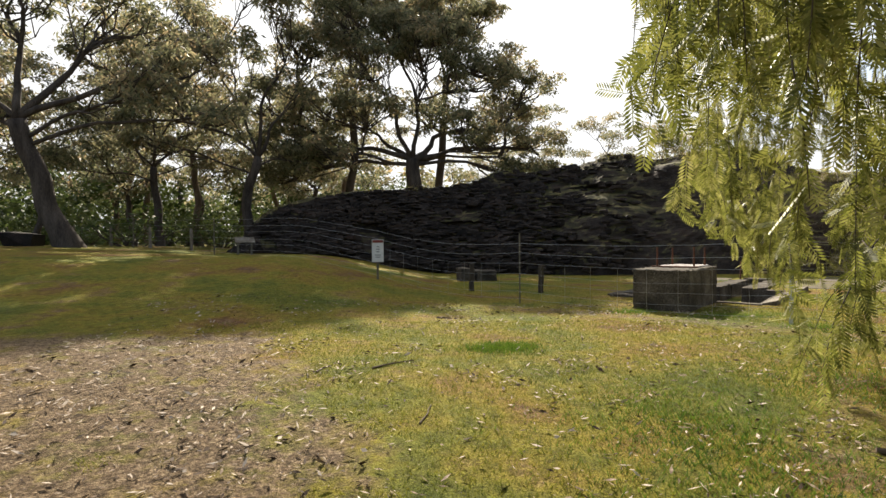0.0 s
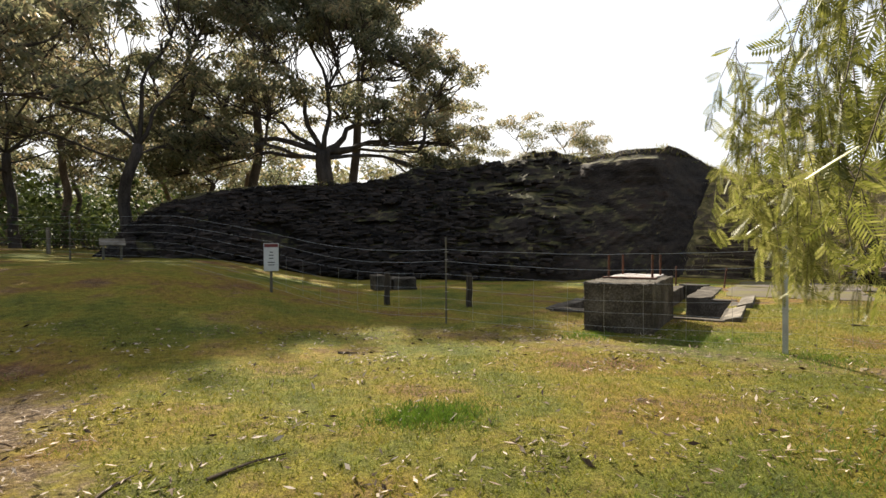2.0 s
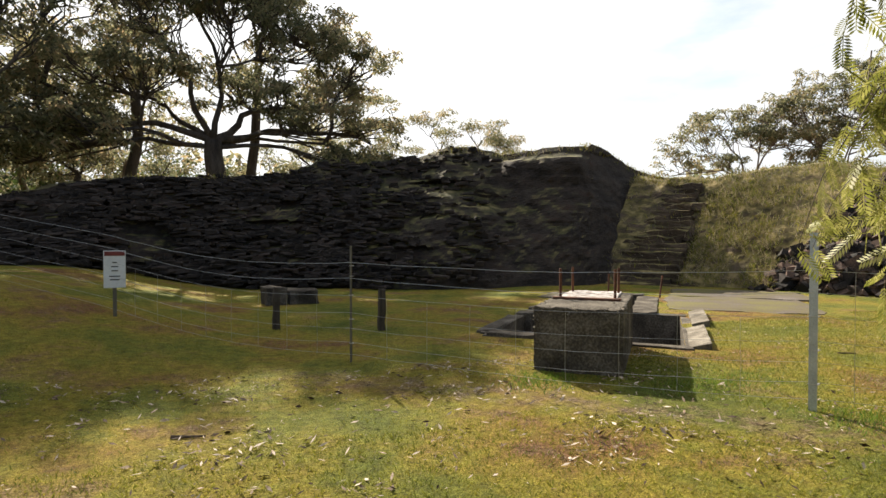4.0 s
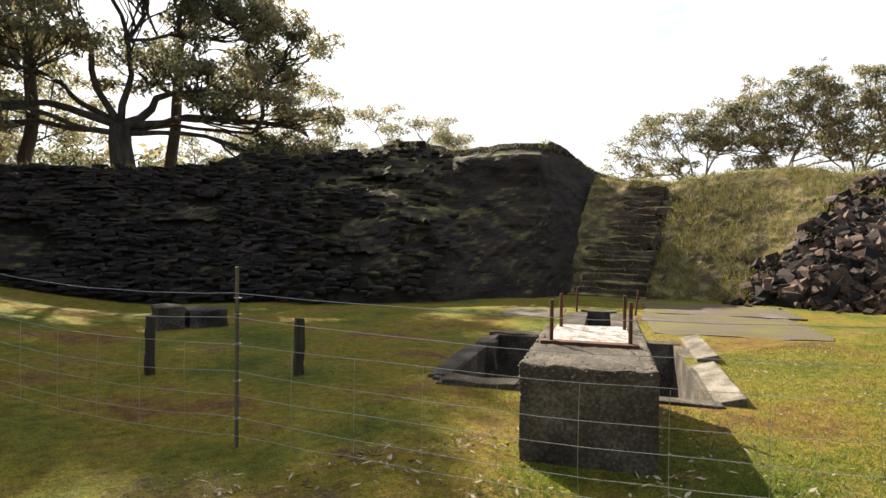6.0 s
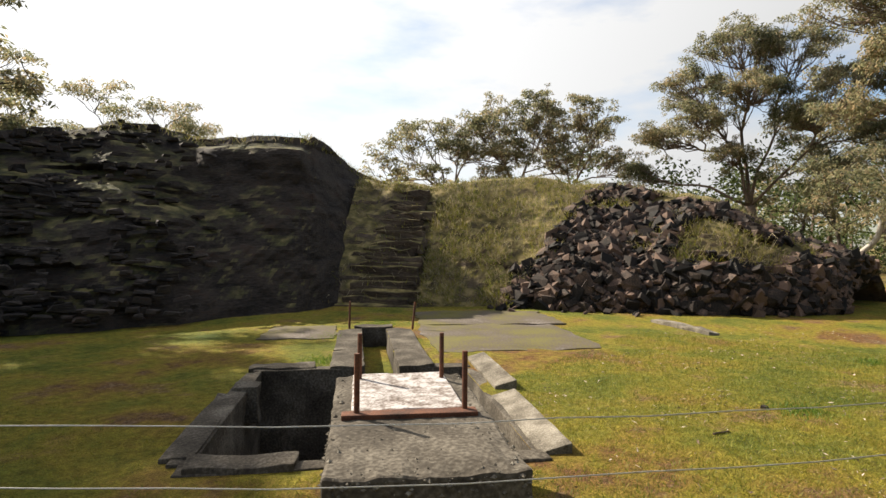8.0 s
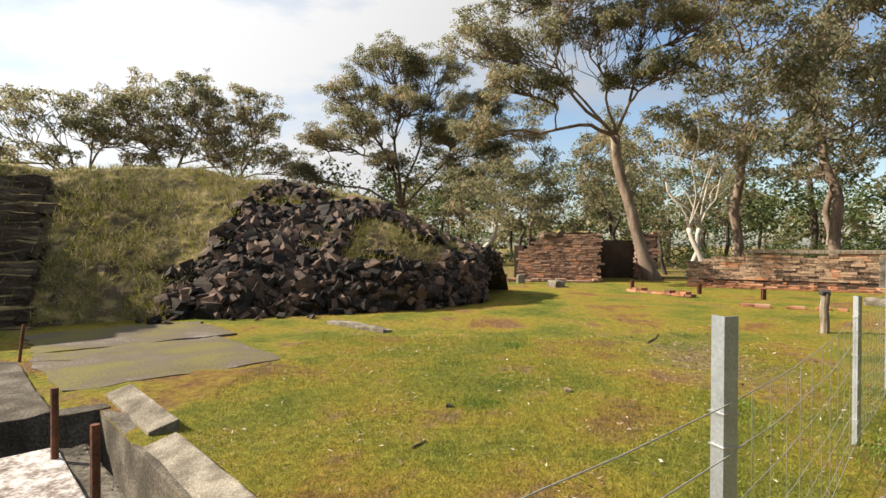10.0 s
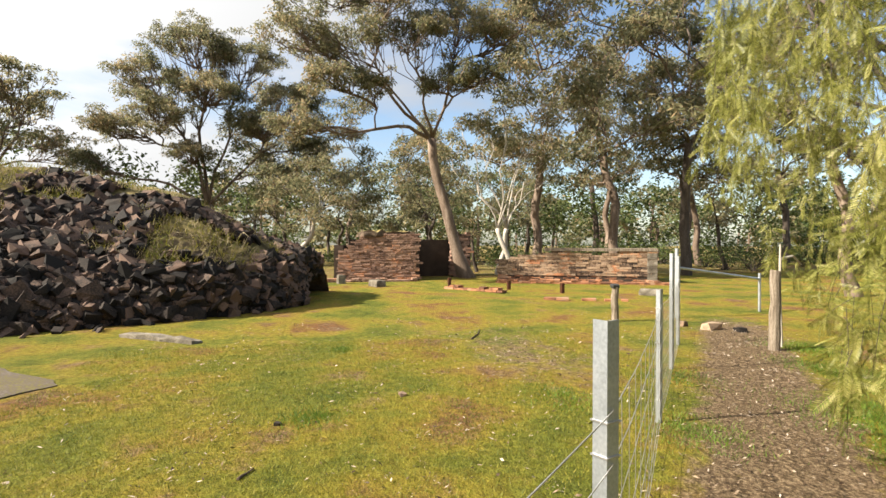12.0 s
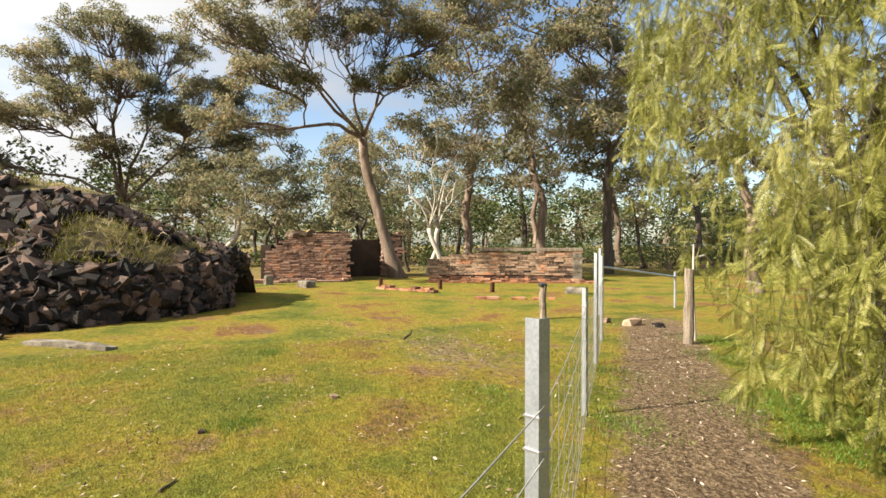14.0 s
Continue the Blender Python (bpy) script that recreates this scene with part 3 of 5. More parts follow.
def angle_post(where, h, label, mat=M_GALV, leg=0.055, lean=0.0, category="fence post"):
    base = Vector((*where, 0))
    ob = thing("fence_post", (base.x, base.y, gz(base.x, base.y)), label, category, "fence posts", turn=radians(20))
    bm = bmesh.new()
    t = 0.006
    prof = [(0, 0), (leg, 0), (leg, t), (t, t), (t, leg), (0, leg)]
    lo = [bm.verts.new((x, -y, -0.3)) for x, y in prof]
    hi = [bm.verts.new((x + lean * h, -y, h)) for x, y in prof]
    for i in range(6):
        j = (i + 1) % 6
        bm.faces.new((lo[i], hi[i], hi[j], lo[j]))
    bm.faces.new(hi)
    part("shaft", bm, mat, ob)
    for z in (0.22, 0.5, 0.78, 1.0, 1.12):
        if z < h - 0.05:
            bm = bmesh.new()
            box(bm, -0.006, leg + 0.006, -leg - 0.006, 0.006, z - 0.003, z + 0.003)
            part("wire_tie", bm, M_WIRE, ob)
    return ob


# post places: x, y, height, leg, steel, label
POSTS = [(-14.6, 26.2), (-10.6, 22.0), (-6.2, 17.4), (-0.86, 12.0), (1.86, 8.95), (4.866, 5.575), (7.90, 3.14), (9.92, 1.46), (11.6, 0.05), (14.7, -2.32)]
THIN = "slim galvanised steel angle post in a wire fence"
PICK = "thin dull steel picket holding slack fence wires"
angle_post(POSTS[5], 1.47, "stout galvanised steel angle post with twisted wire ties", leg=0.062)
angle_post(POSTS[6], 1.30, THIN, leg=0.045)
angle_post(POSTS[7], 1.62, THIN, leg=0.045)
angle_post(POSTS[8], 1.55, THIN, leg=0.045)
angle_post(POSTS[9], 1.66, "tall galvanised corner post with a pipe stay", leg=0.06)
angle_post(POSTS[4], 1.35, PICK, M_PICKET, 0.03)
for q in POSTS[:3]:
    angle_post(q, 1.2, PICK, M_PICKET, 0.035)

fence = thing("wire_fence", (0, 0, 0), "slack wire mesh fence strung between steel posts", "wire fence")


def along(a, b, f):
    """A point of the fence line between two posts, on the ground."""
    x, y = a[0] + (b[0] - a[0]) * f - 0.012, a[1] + (b[1] - a[1]) * f - 0.012
    return Vector((x, y, gz(x, y)))


def build_wires():
    heights = (0.10, 0.24, 0.40, 0.58, 0.78, 0.98, 1.16)
    for k, z in enumerate(heights):
        pts = []
        for a, b in zip(POSTS, POSTS[1:]):
            for i in range(14):
                f = i / 14
                p = along(a, b, f)
                sag = 0.05 * math.sin(math.pi * f) * (1 + 0.5 * (k % 2))
                p.z += z - sag + 0.010 * noise.noise((p.x * 3, p.y * 3, k))
                pts.append(p)
        v, f = tube(pts, [0.0020 if k < 5 else 0.0026] * len(pts), 4)
        mesh_object("line_wire", v, f, M_WIRE, fence)
    pieces = []
    for n, (a, b) in enumerate(zip(POSTS[3:], POSTS[4:])):
        m = 9 if n < 2 else 12
        for i in range(1, m):
            f = i / m
            p = along(a, b, f)
            sag = 0.06 * math.sin(math.pi * f)
            tall = (0.06, 0.24, 0.40, 0.58, 0.78) if n < 2 else (0.06, 0.40, 0.78, 0.98, 1.16)
            pieces.append(tube([p + Vector((0.014 * noise.noise((p.x, z * 3, 3)), 0, z - sag * (z > 0.1))) for z in tall], [0.0017] * 5, 4))
    vv, ff = gather(pieces)
    tagged(mesh_object("wire_netting", vv, ff, M_WIRE, fence), kind="stuff")


build_wires()
stay = thing("fence_stay", (14.7, -2.32, 0), "slanting galvanised pipe bracing the fence corner", "fence stay")
bar("pipe", (0, 0, 1.2), (0.6, -3.0, 0.85), 0.03, M_GALV, stay, sides=8)
bar("upright", (0.6, -3.0, -0.2), (0.6, -3.0, 1.0), 0.035, M_GALV, stay, sides=8)


def wooden_post(name, x, y, h, r, mat, label, seed, cap=False, square=False):
    ob = thing(name, (x, y, gz(x, y)), label, "wooden post", "old posts")
    rng = random.Random(seed)
    n = 9
    pts = [(0.02 * noise.noise((i * 0.4, seed, 0)), 0.02 * noise.noise((i * 0.4, 0, seed)), -0.25 + (h + 0.25) * i / n) for i in range(n + 1)]
    v, f = tube(pts, [r * (1.08 - 0.15 * i / n + 0.07 * rng.uniform(-1, 1)) for i in range(n + 1)], 4 if square else 11)
    v = [Vector(p) * 1.0 + Vector((0, 0, 0.03 * noise.noise((p[0] * 40, p[1] * 40, seed)) if p[2] > h - 0.01 else 0)) for p in v]
    mesh_object("shaft", v, f, mat, ob)
    if cap:
        bm = bmesh.new()
        box(bm, -0.07, 0.07, -0.08, 0.08, h - 0.02, h + 0.05, cuts=2, rough=0.05, bevel=0.02, seed=seed)
        part("metal_cap", bm, M_INK, ob, "crumpled dark metal cap")
    return ob


wooden_post("stump_post", 1.38, 11.72, 0.66, 0.075, M_DARKWOOD, "short dark square timber post in the grass", 3, square=True)
wooden_post("stump_post", 2.88, 10.98, 0.64, 0.07, M_DARKWOOD, "short dark square timber post in the grass", 4, square=True)
wooden_post("split_post", 10.75, -1.16, 1.32, 0.085, M_WOOD, "grey weathered split timber post beside the track", 5)
wooden_post("capped_post", 14.55, -0.55, 0.78, 0.085, M_WOOD, "grey split timber post with a dark metal cap", 6, cap=True)


# ---- warning sign ----
def build_sign():
    x, y = -0.86, 11.95
    ob = thing("warning_sign", (x, y, gz(x, y)), "white warning board with small print on a steel post", "sign", turn=radians(8))
    bm = bmesh.new()
    box(bm, -0.14, 0.14, -0.012, 0.0, 0.42, 0.96, bevel=0.004)
    part("board", bm, M_WHITE, ob)
    bm = bmesh.new()
    box(bm, -0.13, 0.13, -0.016, -0.0125, 0.885, 0.95)
    part("heading_bar", bm, M_SIGNRED, ob, "dull red heading bar")
    for z, w in ((0.78, 0.03), (0.72, 0.045), (0.66, 0.04), (0.58, 0.07), (0.53, 0.06)):
        bm = bmesh.new()
        box(bm, -w, w, -0.0155, -0.0125, z, z + 0.016)
        part("print_line", bm, M_INK, ob)
    bm = bmesh.new()
    box(bm, -0.025, 0.025, 0.002, 0.04, -0.3, 0.97, bevel=0.004)
    part("post", bm, M_PICKET, ob)


build_sign()


# ---- ruins ----
def masonry(name, parent, p0, p1, height, thick, mat, course=0.13, length=0.36, seed=0, ragged=0.15, skip=None, count=True, z0=0.0):
    """Courses of separate stones along p0-p1, joints recessed; mesh data shared between alike stones."""
    rng = random.Random(seed)
    p0, p1 = Vector((*p0, 0)), Vector((*p1, 0))
    run = (p1 - p0).length
    ang = math.atan2(p1.y - p0.y, p1.x - p0.x)
    kinds = []
    for w in (0.6, 0.8, 1.0, 1.25, 1.6):
        for s in range(2):
            bm = bmesh.new()
            box(bm, -length * w / 2, length * w / 2, -thick / 2, thick / 2, -course / 2 + 0.003, course / 2 - 0.003, bevel=0.008)
            for v in bm.verts:
                v.co += Vector((rng.uniform(-1, 1), rng.uniform(-1.2, 1.2), rng.uniform(-1, 1))) * 0.010
            me = bpy.data.meshes.new(name)
            bm.to_mesh(me)
            bm.free()
            me.materials.append(mat)
            kinds.append((length * w, me))
    rows = int(round(max(height(0), height(0.25), height(0.5), height(0.75), height(1)) / course))
    for r in range(rows):
        x = -rng.uniform(0, length * 0.5)
        while x < run:
            w, me = rng.choice(kinds)
            mid = x + w / 2
            x += w + 0.006
            f = min(1, max(0, mid / run))
            if mid < 0 or mid > run or (r + 0.5) * course > height(f) + ragged * rng.uniform(-1, 0.6):
                continue
            if skip and skip(f, (r + 0.5) * course):
                continue
            ob = new(name, me)
            q = p0.lerp(p1, mid / run)
            ob.matrix_basis = Matrix.Translation((q.x, q.y, z0 + (r + 0.5) * course)) @ Matrix.Rotation(ang, 4, "Z") @ Matrix.Translation((0, rng.uniform(-0.02, 0.02), 0))
            ob.parent = parent


def core_wall(parent, p0, p1, height, thick, mat, inset=0.03, z0=-0.2):
    p0, p1 = Vector((*p0, 0)), Vector((*p1, 0))
    n = 12
    d = (p1 - p0).normalized()
    side = Vector((-d.y, d.x, 0)) * (thick / 2 - inset)
    verts, faces = [], []
    for i in range(n + 1):
        f = i / n
        q = p0.lerp(p1, f)
        h = height(f) - 0.1
        for s in (-1, 1):
            verts += [q + side * s + Vector((0, 0, z0)), q + side * s + Vector((0, 0, h))]
    for i in range(n):
        a, b = i * 4, (i + 1) * 4
        faces += [(a, a + 1, b + 1, b), (a + 2, b + 2, b + 3, a + 3), (a + 1, a + 3, b + 3, b + 1)]
    faces += [(0, 2, 3, 1), (n * 4, n * 4 + 1, n * 4 + 3, n * 4 + 2)]
    return mesh_object("core", verts, faces, mat, parent)


# wall cores: shade of the ruin's recesses is mixed into this mortar colour
M_SHADED_MORTAR = material("shaded_mortar", [(0.03, 0.022, 0.017), (0.075, 0.054, 0.041)], 2, 20, 0.95, 0.5)


def build_ruins():
    a = thing("brick_ruin", (30.2, 4.1, 0), "roofless ruined block of red brick and stone", "ruin")
    a.matrix_basis = Matrix.Identity(4)
    front = lambda f: 1.5 + 0.78 * sstep(0.0, 0.4, f) + 0.05 * noise.noise((f * 9, 0, 8))
    masonry("stone", a, (30.5, 4.3), (29.85, 0.55), front, 0.5, M_BRICK, 0.09, 0.30, 3, 0.06)
    core_wall(a, (30.5, 4.3), (29.85, 0.55), front, 0.5, M_SHADED_MORTAR)
    side = lambda f: 2.3
    core_wall(a, (30.0, 0.75), (33.2, 0.3), side, 0.45, M_SHADED_MORTAR, 0.0)
    core_wall(a, (30.9, 4.3), (33.9, 3.6), lambda f: 1.8, 0.45, M_SHADED_MORTAR, 0.0)
    core_wall(a, (33.2, 3.6), (33.0, -2.6), lambda f: 2.1, 0.4, M_SHADED_MORTAR, 0.0)
    masonry("brick", a, (32.2, -1.75), (32.1, -2.75), lambda f: 2.35, 0.5, M_BRICK, 0.10, 0.26, 9, 0.04)
    core_wall(a, (32.2, -1.75), (32.1, -2.75), lambda f: 2.3, 0.5, M_SHADED_MORTAR)
    core_wall(a, (32.2, -2.6), (34.2, -2.8), lambda f: 2.2, 0.4, M_SHADED_MORTAR, 0.0)
    bm = bmesh.new()
    vs = box(bm, 29.9, 33.0, 0.7, 3.2, 2.1, 2.36, cuts=8, rough=0.16, seed=3)
    part("turf_top", bm, M_BANK, a, "dry turf growing on the broken top")
    b = thing("stone_ruin", (0, 0, 0), "long low ruined wall of sandstone and orange brick", "ruin")
    h2 = lambda f: 1.05 + 0.36 * sstep(0.02, 0.3, f) + 0.12 * noise.noise((f * 7, 0, 3)) * sstep(0.75, 0.6, f)
    masonry("stone", b, (28.3, -3.0), (25.35, -9.35), h2, 0.5, M_SANDSTONE, 0.105, 0.36, 5, 0.08, skip=lambda f, z: z < 0.35, z0=0.0)
    masonry("brick", b, (28.35, -3.0), (25.4, -9.4), lambda f: 0.34, 0.56, M_ORANGE, 0.085, 0.24, 6, 0.05)
    core_wall(b, (28.3, -3.0), (25.35, -9.35), lambda f: h2(f) - 0.02, 0.5, M_SHADED_MORTAR)
    core_wall(b, (25.5, -9.3), (28.5, -10.6), lambda f: 1.4, 0.45, M_SHADED_MORTAR, 0.0)
    # coping beam and pale quoins
    bm = bmesh.new()
    d = (Vector((25.35, -9.35, 0)) - Vector((27.4, -4.9, 0)))
    vs = box(bm, 0, d.length + 0.1, -0.3, 0.3, 0, 0.14, cuts=3, rough=0.02, bevel=0.015)
    bmesh.ops.transform(bm, matrix=Matrix.Translation((27.4, -4.9, 1.44)) @ Matrix.Rotation(math.atan2(d.y, d.x), 4, "Z"), verts=bm.verts)
    part("coping", bm, M_WOOD, b, "grey weathered coping beam")
    for k in range(4):
        bm = bmesh.new()
        box(bm, -0.22, 0.22, -0.29, 0.29, 0, 0.3, bevel=0.015, cuts=1, rough=0.01, seed=k)
        bmesh.ops.transform(bm, matrix=Matrix.Translation((25.42, -9.25, 0.12 + k * 0.315)) @ Matrix.Rotation(math.atan2(d.y, d.x), 4, "Z"), verts=bm.verts)
        part("quoin", bm, M_KERB, b, "pale dressed corner stone")
    # footing courses in the grass
    f1 = thing("brick_footing", (0, 0, 0), "low broken course of orange brick in the grass", "footing", "brick footings")
    masonry("brick", f1, (24.6, 0.6), (22.2, -0.9), lambda f: 0.13, 0.3, M_ORANGE, 0.085, 0.24, 11, 0.08)
    f2 = thing("brick_footing", (0, 0, 0), "low broken course of orange brick in the grass", "footing", "brick footings")
    masonry("brick", f2, (27.6, -2.6), (24.2, -9.6), lambda f: 0.15, 0.7, M_ORANGE, 0.085, 0.24, 12, 0.1)
    f3 = thing("brick_footing", (0, 0, 0), "low broken course of brick beside the ruin", "footing", "brick footings")
    masonry("brick", f3, (29.6, 5.6), (29.2, 0.8), lambda f: 0.14, 0.5, M_BRICK, 0.085, 0.24, 13, 0.1)
    f4 = thing("brick_footing", (0, 0, 0), "low broken course of brick in the grass", "footing", "brick footings")
    masonry("brick", f4, (19.6, -1.2), (18.4, -3.4), lambda f: 0.06, 0.3, M_ORANGE, 0.07, 0.24, 14, 0.06)
    for x, y, sx, sy, h, t in ((28.4, 4.4, 0.2, 0.16, 0.38, 0.1), (26.4, 3.1, 0.4, 0.22, 0.26, 0.3), (19.9, -5.3, 0.36, 0.2, 0.2, 0.9), (36, 10, 0.5, 0.4, 1.1, 0.2)):
        s = thing("stone_block", (x, y, gz(x, y)), "squared pale grey stone block in the grass", "stone block", "loose blocks", turn=t)
        bm = bmesh.new()
        box(bm, -sx, sx, -sy, sy, -0.1, h, cuts=2, rough=0.05, bevel=0.03, seed=int(x))
        part("body", bm, M_KERB, s)
    for x, y in ((25.5, 0.25), (23.6, -1.6), (21.6, -2.85), (29.5, 5.0)):
        r = thing("iron_stub", (x, y, gz(x, y)), "short rusty iron rail stub upright in the grass", "iron rail", "iron stubs")
        for dx in (-0.05, 0.05):
            bm = bmesh.new()
            box(bm, dx - 0.018, dx + 0.018, -0.06, 0.06, -0.1, 0.36, bevel=0.006)
            part("flange", bm, M_RUST, r)


build_ruins()


# ---- trees ----
def leaf_cards(rng, centres, radii, flat, per, size, width, droop=0.55):
    """Small hanging leaf blades scattered through each clump. Returns corners (n, 4, 3)."""
    out = []
    for c, r in zip(centres, radii):
        n = max(8, int(1.9 * per * (r / 0.8) ** 2))
        d = rng.normal(size=(n, 3))
        d /= np.linalg.norm(d, axis=1)[:, None]
        rad = r * rng.uniform(0.25, 1.0, n) ** 0.6
        p = np.array(c) + d * rad[:, None] * np.array([1, 1, flat])
        a = rng.uniform(0, 2 * np.pi, n)
        along = np.stack([np.cos(a), np.sin(a), -droop - rng.uniform(-0.5, 0.9, n)], 1)
        along /= np.linalg.norm(along, axis=1)[:, None]
        b = rng.normal(size=(n, 3))
        side = np.cross(along, b)
        side /= np.linalg.norm(side, axis=1)[:, None] + 1e-6
        L = size * rng.uniform(0.6, 1.3, n)[:, None]
        Wd = width * rng.uniform(0.7, 1.3, n)[:, None]
        out.append(np.stack([p, p + along * L * 0.45 + side * Wd, p + along * L, p + along * L * 0.45 - side * Wd], 1))
    return np.concatenate(out)


def limb(rng, a, b, r0, r1, wob, n=7, lift=0.0):
    a, b = Vector(a), Vector(b)
    length = (b - a).length
    pts = []
    off = Vector((rng.uniform(-99, 99), rng.uniform(-99, 99), 0))
    for i in range(n + 1):
        f = i / n
        p = a.lerp(b, f)
        amp = wob * length * math.sin(math.pi * f)
        p += amp * Vector((noise.noise(off + Vector((f * 2.5, 0, 0))), noise.noise(off + Vector((0, f * 2.5, 9))), 0.5 * noise.noise(off + Vector((5, f * 2.5, 0)))))
        p.z -= lift * length * math.sin(math.pi * f)
        pts.append(p)
    return pts, [r0 + (r1 - r0) * (i / n) ** 0.8 for i in range(n + 1)]


def gum(name, base, fork, masses, trunk_r, seed, bark, leaf, label, per=75, clumps=7, leaf_size=0.30, leaf_width=0.042, flat=0.55, clump_r=0.85, base_flare=1.5, sub=True, bow=(0, 0)):
    """A gum tree: trunk to a fork, limbs to each foliage mass (x, y, z, r), twigs to its clumps."""
    rng = np.random.default_rng(seed)
    ob = thing(name, base, label, "tree")
    wood, centres, radii = [], [], []
    fork = Vector(fork)
    pts, rr = limb(rng, (0, 0, -0.4), fork, trunk_r, trunk_r * 0.72, 0.10, 10)
    pts = [p + Vector((bow[0], bow[1], 0)) * math.sin(math.pi * k / 10) for k, p in enumerate(pts)]
    rr = [r * (1 + (base_flare - 1) * max(0, 1 - i / 2.2)) for i, r in enumerate(rr)]
    wood.append(tube(pts, rr, 10))
    limbs = []
    for m in masses:
        c, r = Vector(m[:3]), m[3]
        start = fork if (len(m) < 5) else Vector((0, 0, 0)).lerp(fork, m[4])
        end = c - Vector((0, 0, r * 0.35))
        if len(limbs) > 3 and len(m) < 5:
            near = min((q for l in limbs for q in l[2:6] if q.z < end.z), key=lambda q: (q - end).length, default=start)
            if (near - end).length < (start - end).length * 0.85:
                start = near
        lr = trunk_r * (0.24 + 0.16 * rng.random())
        p, q = limb(rng, start, end, lr if start == fork else lr * 0.6, lr * 0.3, 0.19, 9, lift=-0.08)
        limbs.append(p)
        wood.append(tube(p, q, 7))
        n = max(3, int(clumps * (r / 2.0) ** 1.3))
        for k in range(n):
            d = Vector(rng.normal(size=3)).normalized()
            d.z = abs(d.z) * 0.8 - 0.15 if rng.random() < 0.7 else d.z
            t = c + Vector((d.x * r, d.y * r, d.z * r * 0.75)) * (0.45 + 0.55 * rng.random())
            s = p[int(rng.integers(4, 10))]
            tp, tq = limb(rng, s, t, min(0.07, lr * 0.32), 0.014, 0.25, 5, lift=0.08)
            wood.append(tube(tp, tq, 4))
            centres.append(tuple(t))
            radii.append(clump_r * rng.uniform(0.65, 1.25))
            if sub:
                for _ in range(2):
                    t2 = t + Vector(rng.normal(size=3)) * 0.55 * clump_r
                    tp, tq = limb(rng, tp[3], t2, 0.03, 0.01, 0.2, 3)
                    wood.append(tube(tp, tq, 3))
                    centres.append(tuple(t2))
                    radii.append(clump_r * rng.uniform(0.4, 0.8))
    v, f = gather(wood)
    mesh_object("trunk", v, f, bark, ob, smooth=True)
    quads_object("crown", leaf_cards(rng, centres, radii, flat, per, leaf_size, leaf_width), leaf, ob)
    return ob


def dome(rng, n, cx, cy, z0, z1, spread, r):
    """Foliage masses spread over a rounded, gappy crown."""
    out = []
    for i in range(n):
        a = i * 2.4 + rng.uniform(-0.5, 0.5)
        h = (i + 0.5) / n
        f = math.sin(math.pi * (0.18 + 0.74 * h)) * rng.uniform(0.45, 1.0)
        out.append((cx + spread * f * math.cos(a), cy + spread * f * math.sin(a), z0 + (z1 - z0) * h, r * rng.uniform(0.7, 1.25)))
    return out


def place(base):
    return (base[0], base[1], gz(base[0], base[1]))


